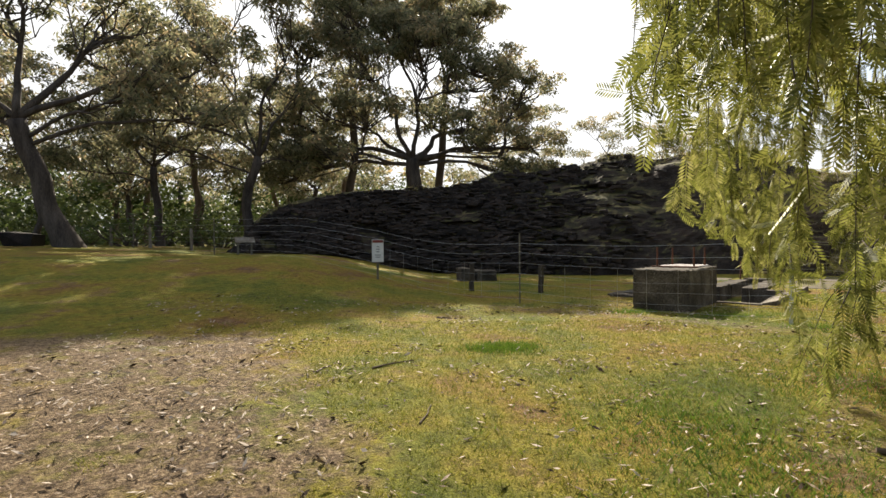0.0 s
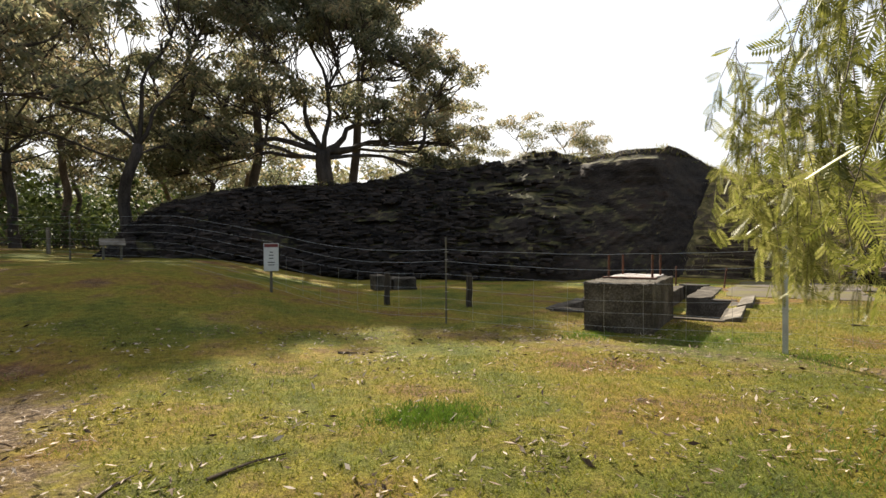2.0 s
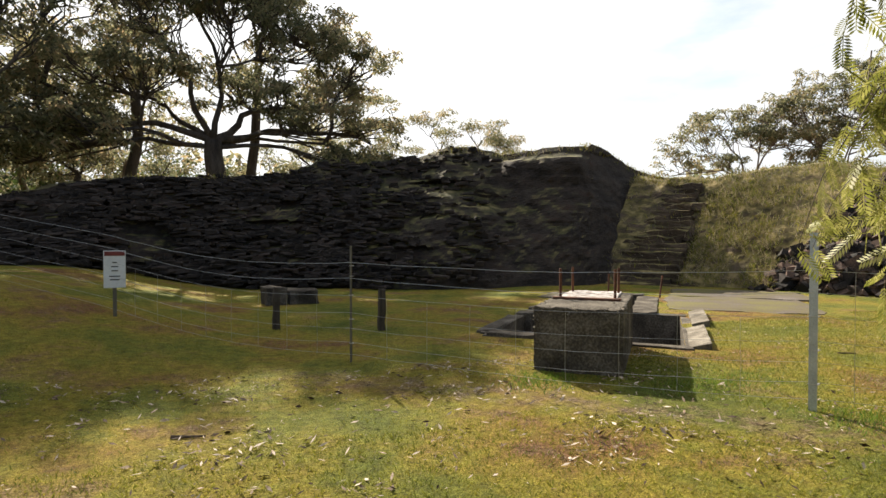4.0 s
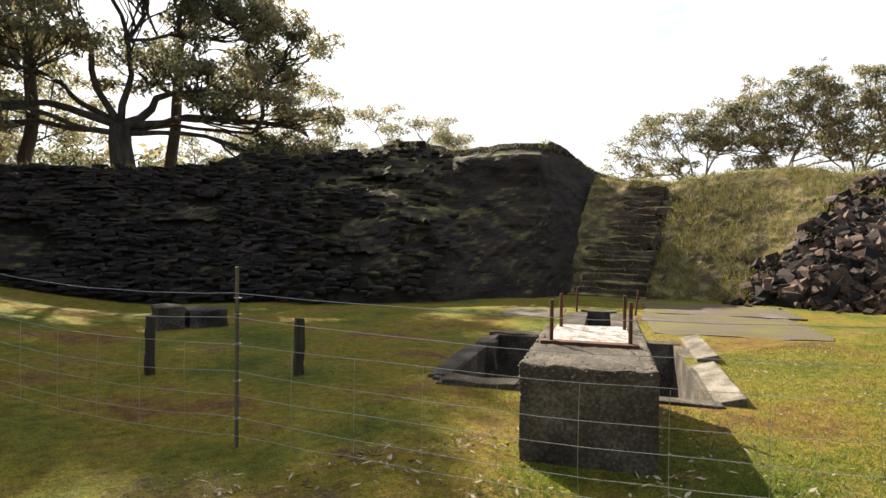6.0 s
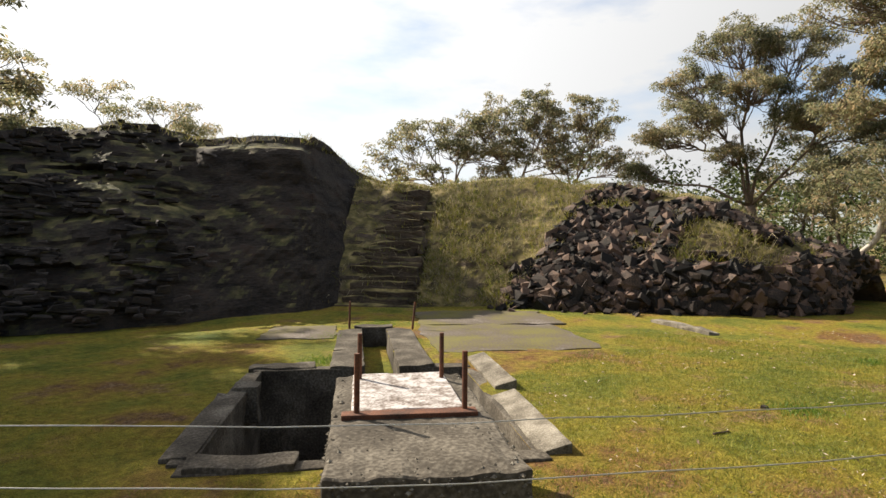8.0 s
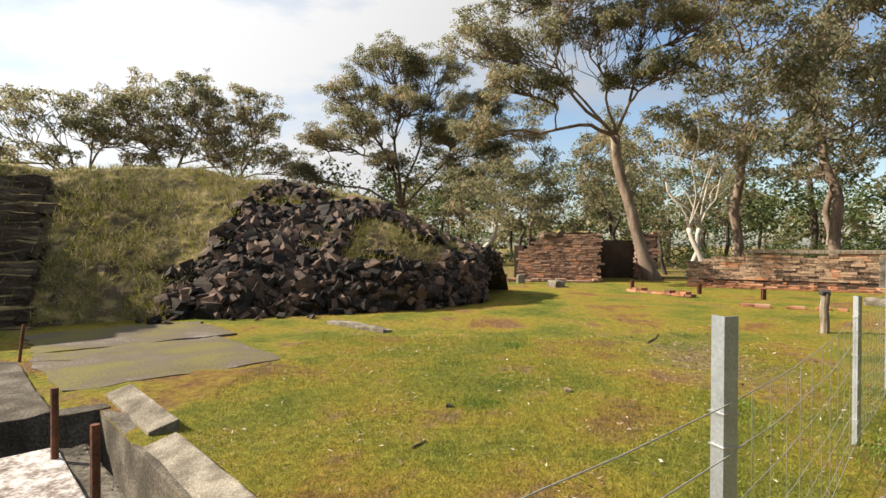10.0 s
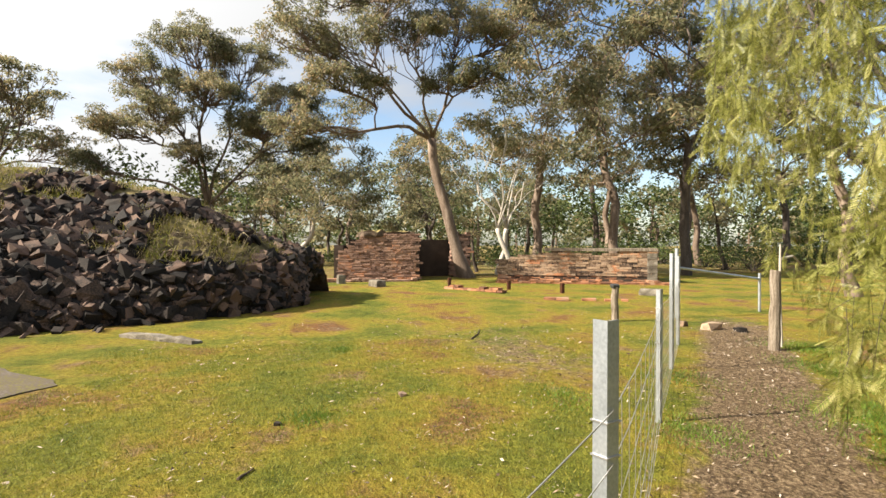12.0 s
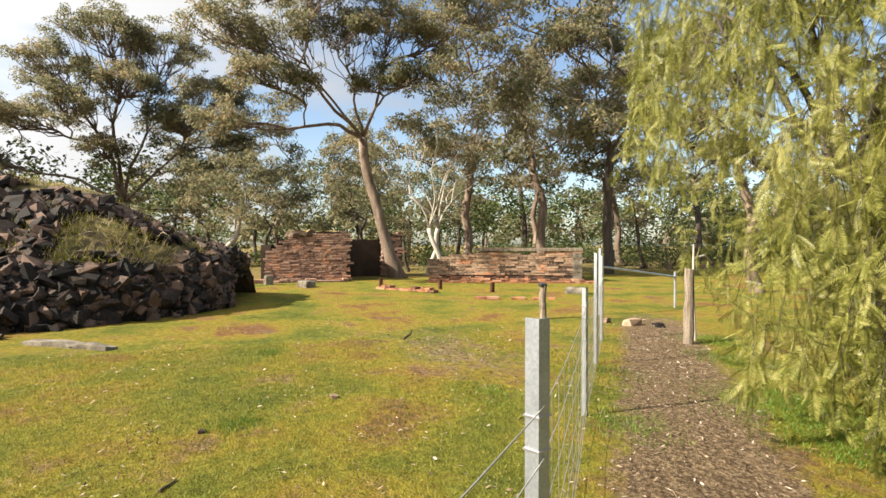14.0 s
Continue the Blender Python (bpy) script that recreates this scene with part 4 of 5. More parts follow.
def build_trees():
    # great spreading tree behind the quarry, dark against the sky
    gum("spreading_gum", (1.0, 27.6, 2.6), (-0.1, 0, 2.9),
        [(-6.4, 0, 3.8, 2.2), (-4.6, 1.5, 6.0, 2.5), (-2.4, -1, 7.9, 2.5), (0.6, 0, 8.7, 2.6), (3.2, 0, 7.3, 2.5), (5.0, 1, 5.5, 2.2), (6.6, 0, 3.8, 1.8), (-7.4, -1, 5.5, 1.9),
         (-4.4, -1.5, 2.9, 1.7, 0.9), (3.8, -1.5, 3.8, 1.9), (0.8, 2, 5.8, 2.3), (-2.4, -2, 5.0, 2.1), (5.4, -1, 2.2, 1.4, 0.9), (-1.0, 1, 10.0, 2.2), (2.0, -1.5, 4.7, 1.6), (-6.8, 1, 2.2, 1.4, 0.9), (7.4, 0.5, 2.4, 1.1, 0.9), (-3.6, 0, 10.2, 2.1), (-5.6, 0, 8.6, 2.1), (-1.0, 0.5, 9.7, 2.2), (1.8, 0, 9.2, 2.2), (-3.4, 1, 9.4, 2.0), (4.0, 0.5, 8.2, 2.1), (5.6, 0, 6.8, 1.9)],
        0.48, 11, M_BARKDARK, M_GUMLEAF, "large spreading gum tree with a dark crown behind the quarry", per=110, clumps=18, clump_r=0.54, leaf_size=0.22, leaf_width=0.037)
    # old leaning tree over the lawn, and its neighbours
    gum("leaning_bark_gum", place((-11.65, 19.7)), (-1.4, -0.7, 4.4),
        [(-4.5, -1, 7.0, 2.0), (-2, 0, 9.2, 2.0), (1.5, 0.5, 8.4, 2.0), (3.6, 0.5, 6.8, 1.7), (-3.2, 1.5, 5.4, 1.6, 0.85), (2.6, -1, 5.6, 1.6, 0.85), (-1, -1, 11.4, 1.8), (-5.5, 1, 10.0, 1.8), (5.0, 0, 4.8, 1.2, 0.8)],
        0.40, 12, M_BARKDARK, M_GUMLEAF, "leaning dark-barked gum tree with a heavy low crown", per=70, clumps=13, clump_r=0.56, leaf_width=0.040)
    gum("forked_gum", (-6.9, 24.6, 0.9), (0.6, 0.2, 4.2),
        [(2.4, 0.4, 7.6, 1.2), (-2.6, 0, 6.6, 1.9), (-0.6, 0.5, 9.0, 2.1), (1.6, -0.5, 10.6, 1.7), (-2.8, 1, 10.4, 2.0), (0.4, 1, 12.6, 2.0), (-3.6, -1, 4.6, 1.4, 0.8), (2.4, 1, 4.6, 1.3, 0.9)],
        0.26, 13, M_BARKDARK, M_GUMLEAF, "forked gum tree with crooked limbs beside the quarry", per=70, clumps=13, clump_r=0.56, leaf_width=0.040)
    gum("forked_gum", (-11.3, 26.6, 0.9), (-0.3, 0.2, 4.0),
        [(2.4, 0.4, 6.6, 1.8), (-2.6, 0, 6.6, 2.0), (-0.6, 0.5, 9.0, 2.2), (2.2, -0.5, 9.6, 2.0), (-2.8, 1, 9.6, 2.0), (0.4, 1, 11.6, 2.0), (-3.0, -1, 4.2, 1.5, 0.8), (3.0, 1, 4.4, 1.5, 0.9)],
        0.22, 14, M_BARKDARK, M_GUMLEAF, "gum tree with a dense low crown in the wood", per=70, clumps=13, clump_r=0.56, leaf_width=0.040)
    # leaning gum at the brick ruin
    gum("leaning_gum", place((31.2, -2.45)), (0.5, 1.9, 7.2),
        [(-1.2, 6.2, 11.2, 1.9), (-1.6, 3.6, 11.9, 2.1), (-1.2, 1.0, 12.7, 2.1), (-2.0, 8.7, 11.1, 1.9), (-2.9, -0.8, 11.8, 1.8), (-3.0, 8.7, 6.9, 1.2), (-2.3, 5.3, 8.9, 1.1), (-2.5, 0.2, 9.9, 1.5), (-3.1, 7.3, 9.0, 1.3), (-1.0, 1.8, 9.6, 1.2), (-2, 4.5, 14.2, 2.3), (0, 2.0, 16.5, 2.5), (-1, -3.6, 14.0, 2.2), (0.5, 6.6, 14.2, 2.2), (1.2, 2.8, 19, 2.2), (-0.5, -1.5, 18, 2.2)],
        0.32, 23, M_BARK, M_GUMLEAF, "leaning brown-barked gum tree growing against the brick ruin", per=135, clumps=24, clump_r=0.56, leaf_size=0.19, leaf_width=0.029, base_flare=1.7, bow=(0.1, 0.5))
    # tall gums added behind the quarry, crowns mostly out of view, to shade the lawn
    for i, (x, y, z0, z1) in enumerate(((2.7, 32.6, 12.6, 14.6), (-2.8, 33.0, 14.0, 17.0))):
        gum("tall_gum", (x, y, 1.2), (0.4, 0, 7.5), dome(random.Random(90 + i), 10, 0, 0, z0, z1, 3.4, 1.6), 0.3, 140 + i, M_BARKDARK, M_GUMLEAF,
            "tall gum tree added behind the quarry to shade the lawn", per=120, clumps=13, clump_r=0.62, leaf_size=0.26, leaf_width=0.042)
    # full-crowned gum behind the mound
    gum("broad_gum", place((48.3, 11.9)), (0.2, 0.5, 4.6),
        [(0, 4.6, 14, 2.8), (0, 1.4, 16.5, 3.0), (0, -2.2, 15.6, 2.8), (0, -5.4, 12.8, 2.6), (1, 6.8, 10.2, 2.4), (-1, 3.5, 11, 2.4), (-1, -3.2, 10.4, 2.4), (0, -7, 9.2, 1.7), (0, 8.6, 7.4, 1.6), (-1.5, 0, 12.6, 2.6), (-1, 1.5, 8.2, 1.6), (0, -4.6, 7.2, 1.6)],
        0.45, 31, M_BARK, M_GUMLEAF, "tall full-crowned gum tree beyond the rubble mound", per=105, clumps=26, clump_r=0.62, leaf_size=0.22, leaf_width=0.034)
    # flat-topped clump on the skyline behind the mound
    for i, (x, y, lean, up) in enumerate(((38.2, 30.2, -1.4, 0.6), (41, 28, 0.6, 2.5), (43.4, 25.6, 1.6, 2.6))):
        gum("skyline_gum", (x, y, 0.5), (lean, -lean * 0.6, 4.4),
            [(lean + a, -lean * 0.6 - a * 0.5 + b, 7.4 + up + h, 2.2) for a, b, h in ((-3, 0, 0.2), (-1.4, 1, 1.6), (0.4, -1, 2.2), (2.2, 0, 1.5), (3.6, 1, 0.2), (0, 0, 0.4), (-4.4, 1, -1.6), (-2.2, -1, -1.8), (2.6, -1, -1.6), (4.6, 0, -2.2))],
            0.30, 41 + i, M_BARK, M_GUMLEAF, "flat-topped gum tree on the skyline above the mound", per=62, clumps=11, flat=0.45, clump_r=0.60, leaf_size=0.26, leaf_width=0.042)
    # row of small far gums behind the quarry
    for i, (x, y, h) in enumerate(((14.5, 52, 12.6), (19.5, 50, 11.4), (23.5, 47, 10.4), (10.5, 54, 10.4), (8, 46, 7.5), (26.5, 48, 9.6))):
        gum("far_gum", (x, y, 1.5), (0.3, 0, h * 0.5), dome(random.Random(i), 6, 0, 0, h * 0.62, h, 2.6, 1.5), 0.2, 61 + i, M_BARKDARK, M_GUMLEAF,
            "small thin gum tree far behind the quarry", per=55, clumps=7, flat=0.45, sub=False)
    # variants for the woods
    kinds = []
    specs = ((13.0, 4.2, 8), (16.0, 3.6, 9), (10.0, 3.6, 7), (18.0, 4.6, 10), (8.0, 3.0, 6))
    for i, (h, s, n) in enumerate(specs):
        r = random.Random(70 + i)
        kinds.append((h, s, n, r))
    spots = {
        0: [(-19, 25, 0.9, 0.3), (-24, 34, 1.1, 2.2), (-14.5, 33, 1.0, 2), (-3.5, 36, 1.0, 1.5), (-18, 38, 0.9, 4.4), (-7.5, 38, 0.95, 4), (33, -12.5, 1.55, 1), (52, 2, 1.1, 5), (40, -24, 1.3, 2), (62, -8, 1.2, 1), (-30, 22, 1, 1), (-6, -11, 1.1, 2), (9, -13, 1.2, 0.4), (18, -12, 1.1, 1.4)],
        1: [(-10.5, 30, 0.85, 1.2), (-19, 42, 1.1, 3), (36.5, -8.5, 1.3, 2), (45, -19, 1.2, 0.5), (60, 8, 1.1, 3.6), (34, -18, 1.05, 4), (-36, 40, 1.2, 2), (1, -13, 1.0, 3), (14, -16, 1.1, 2), (-13, -6, 1.0, 5)],
        2: [(-13, 40, 1.1, 0), (-27, 46, 1.2, 2), (-4.8, 31.5, 0.95, 2.5), (-15.5, 24, 0.85, 3.3), (-21, 22, 0.9, 1.1), (-5, 48, 1.1, 1), (50, 9.5, 1.0, 3), (43, 3.5, 0.8, 2), (56, -15, 1.3, 4), (39, -2, 0.9, 1), (47, -4, 1.1, 0), (-22, 27, 0.9, 5)],
        3: [(30.5, -15, 1.15, 0), (52, -22, 1.15, 4), (-20, 56, 1.0, 1), (38, -30, 1.1, 5)],
        4: [(-11, 46, 1.2, 3), (-17, 34, 1, 0.6), (-6.3, 34.5, 1.1, 1.9), (-10, 35, 1.2, 0.4), (-13.5, 29.5, 1.0, 2.8), (4.5, 38, 0.9, 1), (-2, 41, 1.1, 5), (40, 6.5, 0.9, 1), (44, -0.5, 1.0, 4), (36, -4.5, 0.8, 2), (57, 3, 1.2, 0), (-8, 55, 1.3, 2), (48, -13, 1.2, 3), (35, -22, 1.1, 1)],
    }
    for i, (h, s, n, r) in enumerate(kinds):
        lst = spots[i]
        x, y, k, a = lst[0]
        t = gum("woodland_gum", (0, 0, 0), (r.uniform(-0.8, 0.8), r.uniform(-0.8, 0.8), h * 0.36), dome(r, n + 4, 0, 0, h * 0.34, h * 0.98, s * 0.85, h * 0.10), 0.012 * h + 0.05, 80 + i,
                M_BARK if i in (0, 1) else M_BARKDARK, M_GUMLEAF, "tall slender gum tree standing in open woodland", per=42, clumps=9, clump_r=0.72, leaf_size=0.28, leaf_width=0.046, sub=(i < 4))
        tagged(t, group="woodland gums")
        for x, y, k, a in lst[1:]:
            copy_thing(t, Matrix.Translation((x, y, gz(x, y) - 0.05)) @ Matrix.Rotation(a, 4, "Z") @ Matrix.Scale(k, 4))
        x, y, k, a = lst[0]
        t.matrix_basis = Matrix.Translation((x, y, gz(x, y) - 0.05)) @ Matrix.Rotation(a, 4, "Z") @ Matrix.Scale(k, 4)
    # pale slender saplings beside the ruins
    for i, (x, y, h) in enumerate(((31.9, -5.3, 9.5), (33.3, -4.8, 8.5))):
        gum("pale_gum", place((x, y)), (0.4 - i, 0.9 - 1.2 * i, 2.6), [(0, 2.4, h * 0.8, 1.4), (0, 0.6, h, 1.5), (0, -1.6, h * 0.9, 1.4), (1, -2.6, h * 0.7, 1.2)], 0.16, 120 + i,
            M_PALEBARK, M_GUMLEAF, "slender many-stemmed gum with pale bark", per=45, clumps=6)
    gum("leaning_pale_gum", place((45.6, 6.6)), (0.3, -2.2, 4.2), [(0, -3.6, 6.4, 1.4), (0, -1.6, 7.2, 1.5), (0.5, 0.6, 6.2, 1.4), (0, -5.0, 5.2, 1.1)], 0.2, 131,
        M_PALEBARK, M_GUMLEAF, "leaning pale-limbed gum beyond the mound", per=45, clumps=8)


M_PALEBARK = material("pale_smooth_bark", [(0.26, 0.22, 0.18), (0.45, 0.40, 0.34), (0.58, 0.54, 0.48)], 1.5, 14, 0.8, 0.3, stretch=(3, 3, 0.6))
build_trees()


def build_far_woods():
    """The wooded skyline all round, past where trees can be told apart."""
    rng = np.random.default_rng(9)
    centres, radii = [], []
    for k in range(560):
        a = rng.uniform(0, 2 * math.pi)
        d = rng.uniform(75, 130)
        x, y = d * math.cos(a), d * math.sin(a)
        top = 10 + 9 * noise.noise((x * 0.06, y * 0.06, 0))
        centres.append((x, y, rng.uniform(0.3, 1) * top))
        radii.append(rng.uniform(1.6, 3.2))
    ob = quads_object("far_woods", leaf_cards(rng, centres, radii, 0.7, 5, 1.2, 0.30, 0.3), M_GUMLEAF)
    tagged(ob, "distant dusky gum woodland along the horizon", "woodland", kind="stuff")
    trunks = []
    for k in range(260):
        a = rng.uniform(0, 2 * math.pi)
        d = rng.uniform(60, 120)
        x, y = d * math.cos(a), d * math.sin(a)
        trunks.append(tube([(x, y, -0.5), (x + rng.uniform(-1, 1), y, 3), (x + rng.uniform(-2, 2), y, 6)], [0.22, 0.16, 0.05], 5))
    v, f = gather(trunks)
    tagged(mesh_object("far_trunks", v, f, M_BARK), "distant gum trunks in the woods", "woodland", kind="stuff")


build_far_woods()


def build_mid_woods():
    """Dense scrub and saplings closing the view between the nearer trunks."""
    rng = np.random.default_rng(19)
    centres, radii = [], []
    for k in range(1600):
        left = k % 5 > 1
        a = radians(rng.uniform(86, 152)) if left else radians(rng.uniform(-62, 30))
        d = rng.uniform(50, 78)
        x, y = d * math.cos(a), d * math.sin(a)
        top = (7.5 if left else 8.5) + 5 * noise.noise((x * 0.09, y * 0.09, 2))
        centres.append((x, y, gz(x, y) + max(0.3, rng.random() ** 1.3 * top)))
        radii.append(rng.uniform(1.0, 2.1))
    for k in range(700):
        a, d = radians(rng.uniform(94, 142)), rng.uniform(34, 62)
        x, y = d * math.cos(a), d * math.sin(a)
        centres.append((x, y, gz(x, y) + 0.2 + 3.4 * rng.random() ** 1.6))
        radii.append(rng.uniform(0.6, 1.3))
    ob = quads_object("scrub_woods", leaf_cards(rng, centres, radii, 0.8, 12, 0.42, 0.09, 0.3), M_SHRUB)
    tagged(ob, "dense dusky scrub between the distant gum trunks", "woodland", kind="stuff")


build_mid_woods()


# ---- pepper trees beside the walk ----
def pepper_leaf(pairs, length, leaflet, width):
    """One feathery leaf hanging along -z: kites (n, 4, 3)."""
    out = []
    for i in range(pairs):
        z = -length * (0.12 + 0.86 * i / (pairs - 1))
        k = leaflet * (0.75 + 0.5 * math.sin(math.pi * (i + 1) / (pairs + 1)))
        for s in (-1, 1):
            tip = np.array([s * k * 0.78, 0.1 * k, z - k * 0.62])
            mid = np.array([s * k * 0.39, 0.05 * k, z - k * 0.31])
            n = np.array([s * 0.62, 0, 0.78]) * width
            n[1] = 0.3 * width
            out.append([(0, 0, z), mid + n, tip, mid - n])
    w = 0.0016
    out.append([(-w, 0, 0), (w, 0, 0), (w, 0, -length), (-w, 0, -length)])
    return np.array(out)


def turn_matrices(rng, n, tilt):
    az, t, s = rng.uniform(0, 2 * np.pi, n), np.abs(rng.normal(0, tilt, n)), rng.uniform(0, 2 * np.pi, n)
    ca, sa, ct, st_, cs, ss = np.cos(az), np.sin(az), np.cos(t), np.sin(t), np.cos(s), np.sin(s)
    z, o = np.zeros(n), np.ones(n)
    ra = np.stack([np.stack([ca, -sa, z], 1), np.stack([sa, ca, z], 1), np.stack([z, z, o], 1)], 1)
    rt = np.stack([np.stack([o, z, z], 1), np.stack([z, ct, -st_], 1), np.stack([z, st_, ct], 1)], 1)
    rs = np.stack([np.stack([cs, -ss, z], 1), np.stack([ss, cs, z], 1), np.stack([z, z, o], 1)], 1)
    return ra @ rt @ rs


def pepper_tree(centre, radius, height, strands, seed, allowed, pairs, leaf_len, label, leaflet=0.042, width=0.0052, low=0.25, sunny=0.0, reach=0.7, airy=99.0):
    rng = np.random.default_rng(seed)
    ob = thing("pepper_tree", (centre[0], centre[1], 0), label, "tree", "pepper trees")
    wood = []
    p, q = limb(rng, (0, 0, -0.3), (0.2, 0.1, height * 0.33), 0.26, 0.2, 0.1, 6)
    wood.append(tube(p, q, 9))
    top = p[-1]
    arcs = []
    for i in range(15):
        a = i * 2.4
        f = 0.45 + 0.5 * rng.random()
        end = Vector((radius * f * math.cos(a), radius * f * math.sin(a), height * (0.62 + 0.34 * rng.random()) * (1.05 - 0.5 * f * f)))
        wp, wq = limb(rng, top if i % 3 else p[3], end, 0.075, 0.02, 0.22, 9, lift=-0.12)
        if not all(allowed(v.x + centre[0], v.y + centre[1], v.z) for v in wp[3:]):
            continue
        wood.append(tube(wp, wq, 6))
        arcs += wp[3:]
        for k in range(3):
            s = wp[int(rng.integers(4, 10))]
            e = s + Vector((rng.normal() * 0.6, rng.normal() * 0.6, rng.uniform(-0.7, 0.4)))
            tp, tq = limb(rng, s, e, 0.018, 0.005, 0.3, 5, lift=-0.1)
            if all(allowed(v.x + centre[0], v.y + centre[1], v.z) for v in tp):
                wood.append(tube(tp, tq, 4))
    leaf = pepper_leaf(pairs, leaf_len, leaflet, width)
    spots, stems = [], []
    made = 0
    while made < strands:
        a = rng.uniform(0, 2 * math.pi) if rng.random() < 0.3 else sunny + rng.normal(0, 0.8)
        f = rng.random() ** 0.38
        shell = height * math.sqrt(max(0.02, 1 - (f * 0.96) ** 2.6))
        z = low + 0.5 + (shell - low - 0.5) * rng.random() ** 0.55 if f < 0.75 else rng.uniform(low + 0.5, max(low + 0.7, shell))
        x, y = centre[0] + radius * f * math.cos(a), centre[1] + radius * f * math.sin(a)
        gap = noise.noise((x * 0.8, y * 0.8, z * 0.7 + seed))
        if gap < (-0.25 if z < airy else 0.07):
            made += 0.25
            continue
        length = min(rng.uniform(0.25, reach), z - low * rng.uniform(0.3, 1))
        if length < 0.25 or not allowed(x, y, z) or not allowed(x, y, z - length):
            made += 0.05
            continue
        made += 1
        n = max(4, int(length / 0.05))
        sway = rng.normal(0, 0.12, 2)
        pts = [Vector((x - centre[0] + sway[0] * (i / n) ** 0.6, y - centre[1] + sway[1] * (i / n) ** 0.6, z - length * i / n)) for i in range(n + 1)]
        stems.append(tube([pts[0], pts[n // 2], pts[-1]], [0.0035, 0.0025, 0.0015], 3))
        spots += [tuple(v) for v in pts[1:]]
    spots = np.array(spots)
    m = turn_matrices(rng, len(spots), 0.85)
    scale = rng.uniform(0.7, 1.2, len(spots))
    corners = np.einsum("nij,kcj->nkci", m, leaf) * scale[:, None, None, None] + spots[:, None, None, :]
    v, f = gather(wood + stems)
    mesh_object("trunk", v, f, M_BARKDARK, ob, smooth=True)
    quads_object("crown", corners.reshape(-1, 4, 3), M_PEPPER, ob)
    return ob


def beside_walk(x, y, z):
    d = (x + 0.8) * 0.955 - (y + 1.8) * 0.298
    need = (0.25 if z > 1.55 and y < 1.0 else 0.6 if z > 1.2 else 0.95) + 0.3 * max(0, y - 0.5)
    if y > 1.6 and z < 1.05 - 0.15 * max(0, x - 1.5):
        return False
    return d > need and y > -1.5 + 0.15 * max(0, x) and not (x > 3.6 and y > 3.4)


def beside_track(x, y, z):
    u, v = UV(x, y)
    edge = -1.95 + 0.085 * (v - 4.6)
    if 9.4 < v < 11.9 and z < 1.9:
        edge -= 0.9
    return u < edge + 0.3 + (0.95 if z > 2.3 else 0.0) and v > 4.6


pepper_tree((3.0, 0.8), 3.3, 5.0, 1250, 3, beside_walk, 10, 0.16, "drooping yellow-green pepper tree beside the turf walk", leaflet=0.038, low=0.35, sunny=2.5, airy=2.0)
pepper_tree((7.9, -1.7), 4.6, 7.6, 2100, 8, beside_track, 12, 0.22, "dense drooping yellow-green pepper tree beside the track", leaflet=0.044, width=0.0048, sunny=2.0)


# ---- stones ----
def stone_mesh(seed, squash=(1, 0.75, 0.55), mat=M_STONE):
    rng = random.Random(seed)
    bm = bmesh.new()
    for cx in (-0.5, 0.5):
        for cy in (-0.5, 0.5):
            for cz in (-0.5, 0.5):
                q = [c * rng.uniform(0.45, 1.0) for c in (cx, cy, cz)]
                bm.verts.new([a * b for a, b in zip(q, squash)])
    for _ in range(3):
        d = Vector((rng.gauss(0, 1), rng.gauss(0, 1), rng.gauss(0, 1))).normalized() * 0.5
        bm.verts.new([a * b for a, b in zip(d, squash)])
    r = bmesh.ops.convex_hull(bm, input=list(bm.verts))
    loose = [v for v in bm.verts if not v.link_faces]
    for v in loose:
        bm.verts.remove(v)
    me = bpy.data.meshes.new("stone")
    bm.normal_update()
    bm.to_mesh(me)
    bm.free()
    me.materials.append(mat)
    return me


SHAPES = ((1, .8, .6), (1, .7, .45), (1, .9, .7), (1.2, .7, .4), (1, .6, .5), (1.1, .9, .35), (.9, .8, .8), (1.3, .6, .4))
STONES = [stone_mesh(i, q) for i, q in enumerate(SHAPES)]
PALE = [stone_mesh(i + 40, q, M_SANDSTONE) for i, q in enumerate(SHAPES)]
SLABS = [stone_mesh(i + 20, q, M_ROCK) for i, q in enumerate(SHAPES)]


def along_bank(stations, s, h, steep):
    """A point on a bank: s from 0 to 1 along its foot, h from base to crest."""
    seg = [math.hypot(b[0] - a[0], b[1] - a[1]) for a, b in zip(stations, stations[1:])]
    left, i = s * sum(seg), 0
    while i < len(seg) - 1 and left > seg[i]:
        left -= seg[i]
        i += 1
    f = left / seg[i]
    a = [stations[i][k] + (stations[i + 1][k] - stations[i][k]) * f for k in range(5)]
    k = h ** steep(s)
    base = gz(a[0], a[1])
    return Vector((a[0] + (a[2] - a[0]) * k, a[1] + (a[3] - a[1]) * k, base + (a[4] - base) * h)), Vector((a[0] - a[2], a[1] - a[3], 0)).normalized()


def stone_matrix(rng, p, size):
    return Matrix.Translation(p) @ Euler((rng.uniform(-0.9, 0.9), rng.uniform(-0.6, 0.6), rng.uniform(0, 6.3))).to_matrix().to_4x4() @ Matrix.Scale(size, 4)


